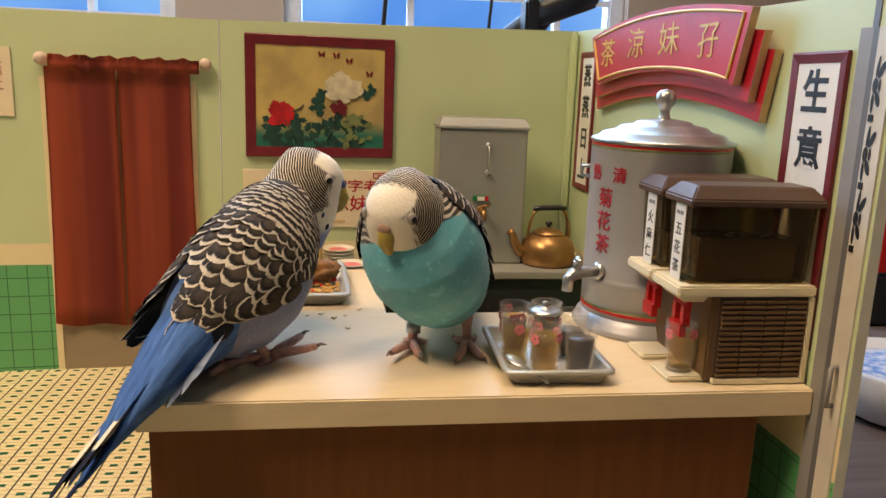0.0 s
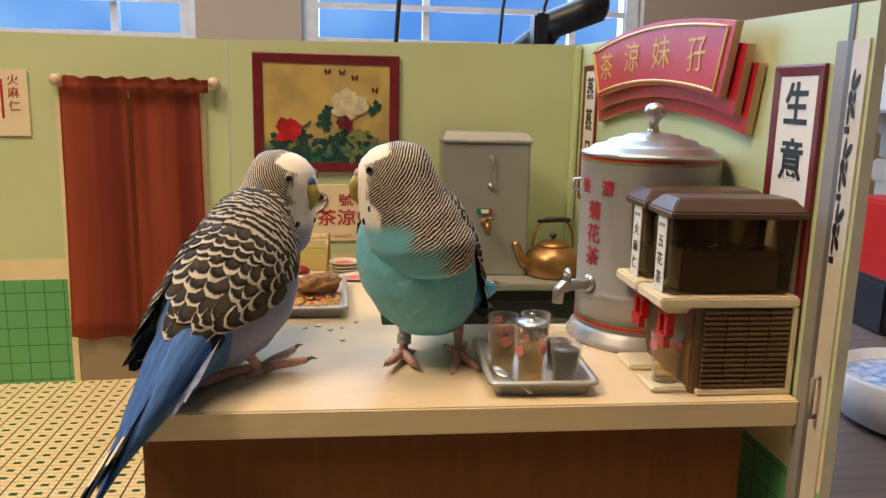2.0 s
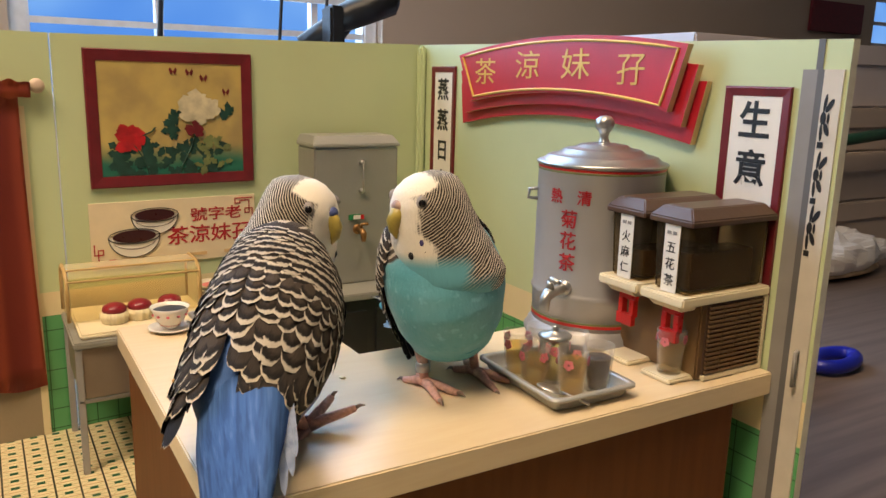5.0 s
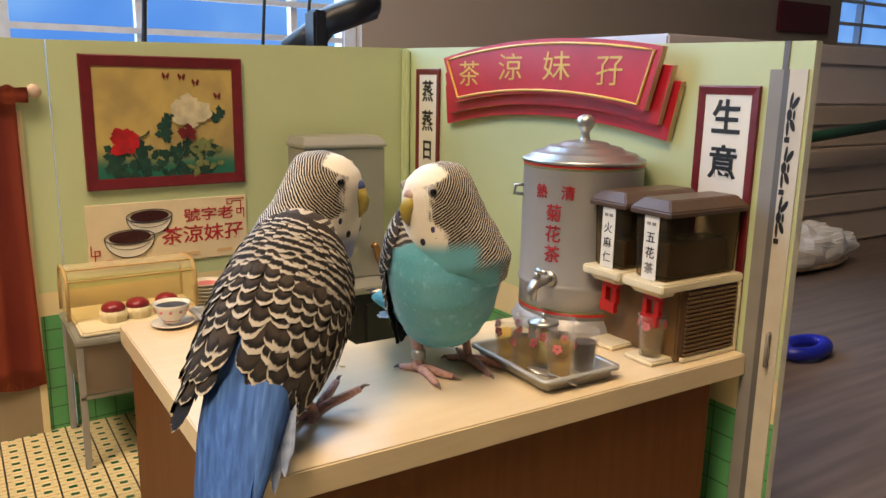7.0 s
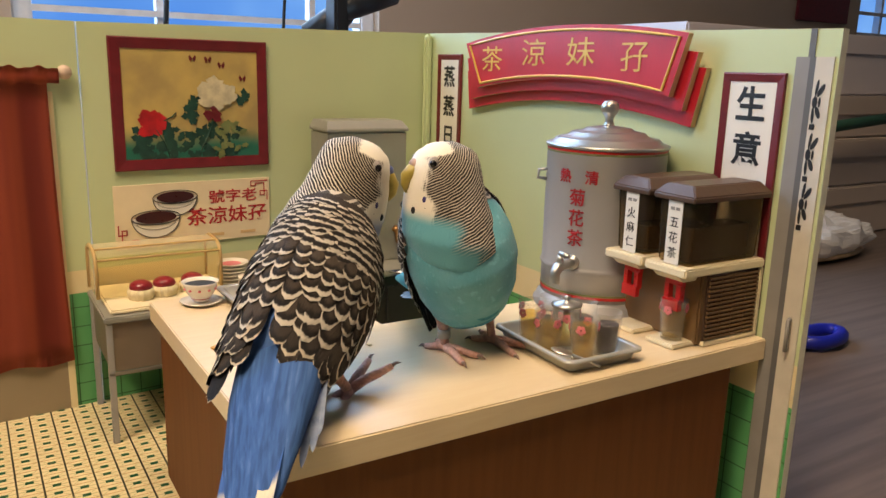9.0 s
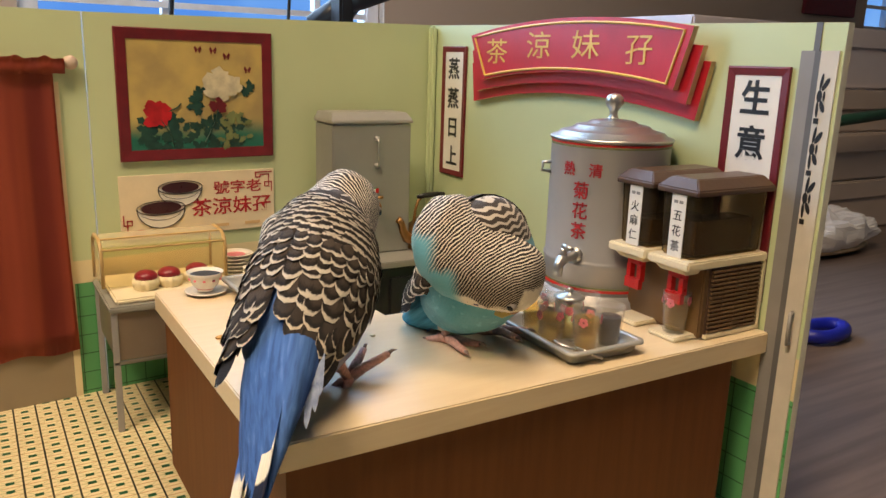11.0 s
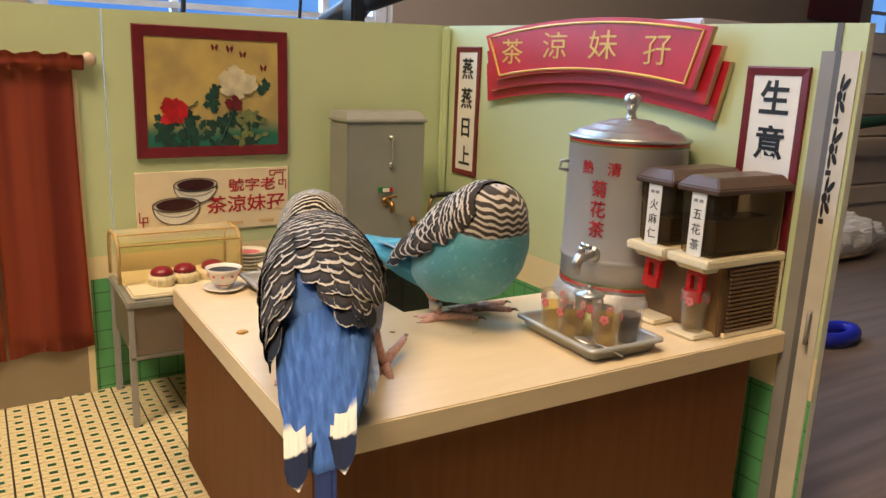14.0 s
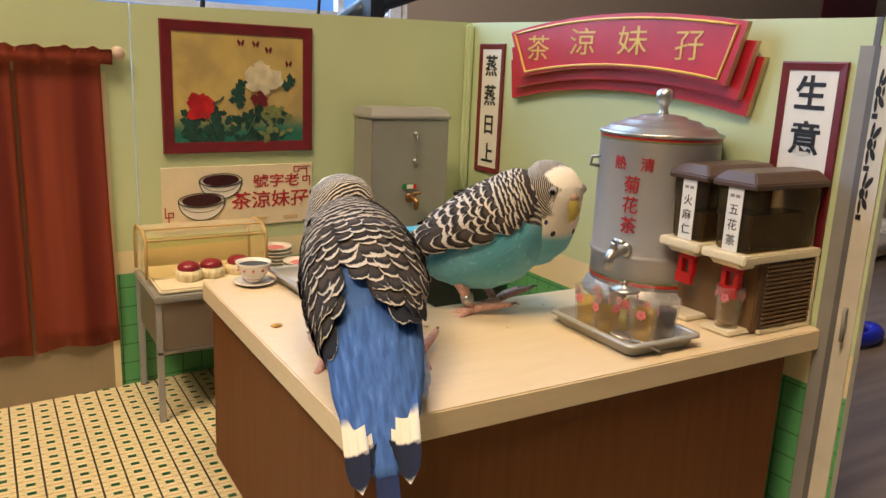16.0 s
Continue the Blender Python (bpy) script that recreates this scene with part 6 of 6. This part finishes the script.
# seconds, hip, neck, chest yaw, head, head yaw, head pitch, tail tip
LEFT = [
    (0, (-0.0494, 0.3348, 0.144), (-0.0113, 0.3887, 0.1941), -44, (-0.0113, 0.3887, 0.1941), -100, -14, (-0.0889, 0.2435, 0.0967)),
    (0.5, (-0.0494, 0.3349, 0.144), (-0.0177, 0.386, 0.2028), -44, (-0.0177, 0.386, 0.2028), -108, -6, (-0.0847, 0.2446, 0.0915)),
    (1, (-0.0494, 0.3349, 0.144), (-0.0196, 0.3854, 0.2053), -44, (-0.0196, 0.3854, 0.2053), -134, -6, (-0.0825, 0.2442, 0.0909)),
    (1.5, (-0.0494, 0.335, 0.144), (-0.0229, 0.3887, 0.2029), -44, (-0.0229, 0.3887, 0.2029), -120, -6, (-0.0805, 0.2425, 0.0927)),
    (2, (-0.0494, 0.3351, 0.144), (-0.0209, 0.3893, 0.2015), -44, (-0.0209, 0.3893, 0.2015), -118, -6, (-0.0772, 0.2407, 0.094)),
    (2.5, (-0.0499, 0.3352, 0.144), (-0.0202, 0.3874, 0.2025), -44, (-0.0202, 0.3874, 0.2025), -120, -6, (-0.0801, 0.2411, 0.0949)),
    (3, (-0.0504, 0.3352, 0.144), (-0.0173, 0.3857, 0.2025), -44, (-0.0173, 0.3857, 0.2025), -126, -6, (-0.072, 0.2401, 0.0981)),
    (3.5, (-0.0509, 0.3353, 0.144), (-0.0175, 0.3845, 0.203), -44, (-0.0175, 0.3845, 0.203), -134, -6, (-0.076, 0.2402, 0.101)),
    (4, (-0.0514, 0.3354, 0.144), (-0.0155, 0.3825, 0.2024), -44, (-0.0155, 0.3825, 0.2024), -138, -6, (-0.0798, 0.2401, 0.1044)),
    (4.5, (-0.0519, 0.3355, 0.144), (-0.0161, 0.3811, 0.2035), -44, (-0.0161, 0.3811, 0.2035), -140, -6, (-0.0824, 0.2406, 0.1055)),
    (5, (-0.0524, 0.3355, 0.144), (-0.0153, 0.3801, 0.2034), -44, (-0.0153, 0.3801, 0.2034), -142, -6, (-0.083, 0.2412, 0.1044)),
    (7.5, (-0.0544, 0.3359, 0.144), (-0.0119, 0.3586, 0.2167), -50, (-0.0119, 0.3586, 0.2167), -130, -6, (-0.0983, 0.2557, 0.0915)),
    (8, (-0.0544, 0.336, 0.144), (-0.0149, 0.3655, 0.2146), -50, (-0.0149, 0.3655, 0.2146), -124, -6, (-0.0969, 0.2542, 0.0925)),
    (8.5, (-0.0544, 0.3361, 0.144), (-0.0135, 0.3652, 0.2138), -50, (-0.0135, 0.3652, 0.2138), -122, -6, (-0.099, 0.2559, 0.0923)),
    (9, (-0.0544, 0.3361, 0.144), (-0.0119, 0.3641, 0.2131), -50, (-0.0119, 0.3641, 0.2131), -120, -6, (-0.1012, 0.2579, 0.0917)),
    (11.5, (-0.0532, 0.3371, 0.144), (-0.0103, 0.3974, 0.1957), -45, (-0.0103, 0.3974, 0.1737), -45, -55, (-0.0936, 0.2377, 0.1207)),
    (12, (-0.0527, 0.3372, 0.144), (-0.0154, 0.4078, 0.1728), -36, (-0.0154, 0.4078, 0.1508), -38, -65, (-0.0901, 0.235, 0.128)),
    (12.5, (-0.0522, 0.3373, 0.144), (-0.0132, 0.3785, 0.1964), -42, (-0.0132, 0.3785, 0.1964), -82, -14, (-0.0908, 0.2403, 0.1095)),
    (13, (-0.0517, 0.3373, 0.144), (-0.0194, 0.3844, 0.1944), -42, (-0.0194, 0.3844, 0.1944), -86, -6, (-0.0897, 0.2399, 0.11)),
    (13.5, (-0.0512, 0.3374, 0.144), (-0.0152, 0.4058, 0.1874), -33, (-0.0152, 0.4058, 0.1654), -35, -60, (-0.0902, 0.2371, 0.1218)),
    (14, (-0.046, 0.348, 0.144), (-0.0228, 0.4204, 0.1747), -29, (-0.0228, 0.4204, 0.1747), -25, -10, (-0.0859, 0.2479, 0.1135)),
    (14.5, (-0.045, 0.348, 0.144), (-0.0226, 0.419, 0.1785), -28, (-0.0226, 0.419, 0.1785), -20, 5, (-0.0873, 0.2495, 0.1116)),
    (15, (-0.044, 0.348, 0.144), (-0.0157, 0.4242, 0.1771), -28, (-0.0157, 0.4242, 0.1551), -30, -60, (-0.0877, 0.2485, 0.1168)),
    (15.5, (-0.043, 0.348, 0.144), (-0.0207, 0.4251, 0.1826), -28, (-0.0207, 0.4251, 0.1606), -35, -45, (-0.0841, 0.2485, 0.113)),
    (16, (-0.042, 0.348, 0.144), (-0.0267, 0.42, 0.1801), -27, (-0.0267, 0.42, 0.1801), 0, 0, (-0.0801, 0.2504, 0.1045)),
]
RIGHT = [
    (0, (0.053, 0.359, 0.1515), (0.0314, 0.3321, 0.1902), 165, (0.0314, 0.3321, 0.1902), 145, -32, (0.0789, 0.4556, 0.13)),
    (0.5, (0.0529, 0.3591, 0.1515), (0.0336, 0.3359, 0.201), 155, (0.0336, 0.3359, 0.201), 112, -12, (0.0951, 0.4497, 0.13)),
    (1, (0.0528, 0.3592, 0.1516), (0.0355, 0.3386, 0.2076), 152, (0.0355, 0.3386, 0.2076), 92, -4, (0.0997, 0.4475, 0.1301)),
    (1.5, (0.0527, 0.3593, 0.1516), (0.0313, 0.3402, 0.209), 152, (0.0313, 0.3402, 0.209), 88, -4, (0.0996, 0.4476, 0.1301)),
    (2, (0.0525, 0.3595, 0.1517), (0.0339, 0.34, 0.2098), 153, (0.0339, 0.34, 0.2098), 90, -4, (0.0979, 0.4486, 0.1302)),
    (2.5, (0.0524, 0.3596, 0.1517), (0.0309, 0.341, 0.2067), 155, (0.0309, 0.341, 0.2067), 105, -4, (0.0947, 0.4502, 0.1302)),
    (3, (0.0523, 0.3597, 0.1517), (0.0314, 0.342, 0.2062), 160, (0.0314, 0.342, 0.2062), 104, -4, (0.0865, 0.4537, 0.1302)),
    (3.5, (0.0522, 0.3598, 0.1518), (0.0309, 0.3442, 0.206), 165, (0.0309, 0.3442, 0.206), 104, -4, (0.0781, 0.4564, 0.1303)),
    (4, (0.0521, 0.3599, 0.1518), (0.0329, 0.345, 0.207), 168, (0.0329, 0.345, 0.207), 98, -4, (0.0729, 0.4577, 0.1303)),
    (4.5, (0.052, 0.36, 0.1518), (0.0324, 0.3467, 0.2071), 170, (0.0324, 0.3467, 0.2071), 95, -4, (0.0693, 0.4585, 0.1303)),
    (5, (0.0518, 0.3602, 0.1519), (0.0324, 0.3477, 0.2076), 171, (0.0324, 0.3477, 0.2076), 94, -4, (0.0675, 0.4589, 0.1304)),
    (7.5, (0.0513, 0.3607, 0.1521), (0.0392, 0.3446, 0.2104), 172, (0.0392, 0.3446, 0.2104), 92, -4, (0.0652, 0.4598, 0.1306)),
    (8, (0.0512, 0.3608, 0.1521), (0.0344, 0.3471, 0.2095), 172, (0.0344, 0.3471, 0.2095), 86, -4, (0.0651, 0.4599, 0.1306)),
    (8.5, (0.051, 0.361, 0.1522), (0.0299, 0.3516, 0.211), 172, (0.0299, 0.3516, 0.211), 82, 6, (0.065, 0.46, 0.1307)),
    (9, (0.0509, 0.3611, 0.1522), (0.0295, 0.3521, 0.2116), 172, (0.0295, 0.3521, 0.2116), 80, 10, (0.0648, 0.4601, 0.1307)),
    (10.25, (0.0507, 0.3612, 0.15), (0.044, 0.34, 0.195), -178, (0.044, 0.334, 0.18), 170, -50, (0.0607, 0.4362, 0.104)),
    (11.5, (0.049, 0.369, 0.1417), (0.049, 0.3447, 0.1703), -168, (0.049, 0.3235, 0.16), -125, -104, (0.059, 0.444, 0.104)),
    (12, (0.05, 0.3684, 0.1419), (0.0496, 0.3442, 0.1707), -168, (0.0501, 0.3229, 0.1616), -122, -104, (0.06, 0.4434, 0.104)),
    (12.5, (0.0497, 0.3687, 0.1421), (0.0496, 0.3442, 0.1707), -168, (0.0505, 0.3222, 0.1604), -120, -104, (0.0597, 0.4437, 0.104)),
    (13, (0.0487, 0.3699, 0.1436), (0.0453, 0.3471, 0.1706), -172, (0.0378, 0.328, 0.1507), -175, -108, (0.0587, 0.4449, 0.104)),
    (13.5, (0.0466, 0.3726, 0.1436), (0.0329, 0.3478, 0.1613), 172, (0.0168, 0.3239, 0.1554), 150, -116, (0.0564, 0.4489, 0.104)),
    (14, (0.048, 0.398, 0.1517), (0.053, 0.368, 0.1768), -170, (0.053, 0.368, 0.1768), -180, -34, (0.0306, 0.4965, 0.1517)),
    (14.5, (0.04, 0.412, 0.153), (0.0982, 0.3746, 0.1813), -122, (0.0982, 0.3746, 0.1813), -115, -18, (-0.0448, 0.465, 0.153)),
    (15, (0.0407, 0.412, 0.153), (0.086, 0.3887, 0.1666), -118, (0.086, 0.3887, 0.1666), -118, -40, (-0.0476, 0.4589, 0.153)),
    (15.5, (0.0413, 0.412, 0.153), (0.0953, 0.3789, 0.1912), -120, (0.0953, 0.3789, 0.1912), -115, 8, (-0.0453, 0.462, 0.153)),
    (16, (0.042, 0.412, 0.153), (0.08, 0.3812, 0.1883), -128, (0.08, 0.3812, 0.1883), -172, -14, (-0.0368, 0.4736, 0.153)),
]


def upright(origin, up, yaw):
    """A pose whose z runs along up and whose y faces yaw as well as it can."""
    z = Vector(up).normalized()
    f = Vector((-math.sin(radians(yaw)), math.cos(radians(yaw)), 0))
    x = f.cross(z)
    if x.length < 0.05:
        x = Vector((1, 0, 0))
    x.normalize()
    y = z.cross(x)
    return Matrix(((x.x, y.x, z.x, origin[0]), (x.y, y.y, z.y, origin[1]), (x.z, y.z, z.z, origin[2]), (0, 0, 0, 1)))


def key_bird(parts, rows, feet):
    """Body, then head, tail and legs in the body's own space."""
    b, hd, tl, legs = parts
    body, head, tail, feet_rows = [], [], [], ([], [])
    for t, hip, neck, yaw, h, hyaw, hpitch, tip in rows:
        root = upright(hip, Vector(neck) - Vector(hip), yaw)
        inv = root.inverted()
        body.append((t, root))
        head.append((t, inv @ pose(*h, hpitch, 0, hyaw)))
        tdir = Vector(hip) - Vector(tip)
        tail.append((t, inv @ upright(hip, tdir, yaw)))
        for side, keep in enumerate(feet_rows):
            fx, fy, fyaw = [np.interp(t, [f[0] for f in feet], [f[1 + side][k] for f in feet]) for k in range(3)]
            foot = Vector((fx, fy, TOP))
            up = Vector(hip) + (root.to_3x3() @ Vector(((-0.013, 0.013)[side], 0, -0.002))) - foot
            keep.append((t, inv @ upright(foot, up + Vector((0, 0, 0.02)), fyaw)))
    walk(b, body)
    walk(hd, head)
    walk(tl, tail)
    for lg, keep in zip(legs, feet_rows):
        walk(lg, keep)


M_CEREBLUE = mat("blue_cere", (0.075, 0.10, 0.26), 0.45, vary=0.3, scale=400)
M_CERETAN = mat("tan_pink_cere", (0.42, 0.27, 0.20), 0.5, vary=0.3, scale=400)
blue_bird = budgie("blue budgerigar with black-barred wings standing on the counter", (0.20, 0.24, 0.42), (0.28, 0.30, 0.46), (0.060, 0.140, 0.37), (0.055, 0.13, 0.36), M_CEREBLUE, False, 1.24, 1.0)
teal_bird = budgie("turquoise-chested budgerigar with a ringed leg on the counter", (0.115, 0.42, 0.52), (0.19, 0.50, 0.60), (0.08, 0.34, 0.48), (0.03, 0.13, 0.22), M_CERETAN, True, 0.93, 0.72)
# seconds, then each foot: x, y, yaw
FEET_BLUE = [(0, (-0.0450, 0.3300, -40), (-0.0260, 0.3420, -70)), (5, (-0.0450, 0.3300, -40), (-0.0270, 0.3410, -75)), (9, (-0.0480, 0.3320, -40), (-0.0250, 0.3370, -75)), (13, (-0.0560, 0.3500, -30), (-0.0270, 0.3400, -60)), (14, (-0.0590, 0.3610, -20), (-0.0170, 0.3450, -40)), (16, (-0.0585, 0.3640, -15), (-0.0165, 0.3480, -35))]
FEET_TEAL = [(0, (0.0660, 0.3560, 175), (0.0390, 0.3570, 165)), (5, (0.0700, 0.3620, 190), (0.0400, 0.3610, 185)), (13, (0.0690, 0.3600, 195), (0.0400, 0.3620, 190)), (14, (0.0690, 0.4000, 240), (0.0430, 0.3950, 240)), (16, (0.0680, 0.4080, 260), (0.0450, 0.3980, 255))]


def motions():
    key_bird(blue_bird, LEFT, FEET_BLUE)
    key_bird(teal_bird, RIGHT, FEET_TEAL)


motions()
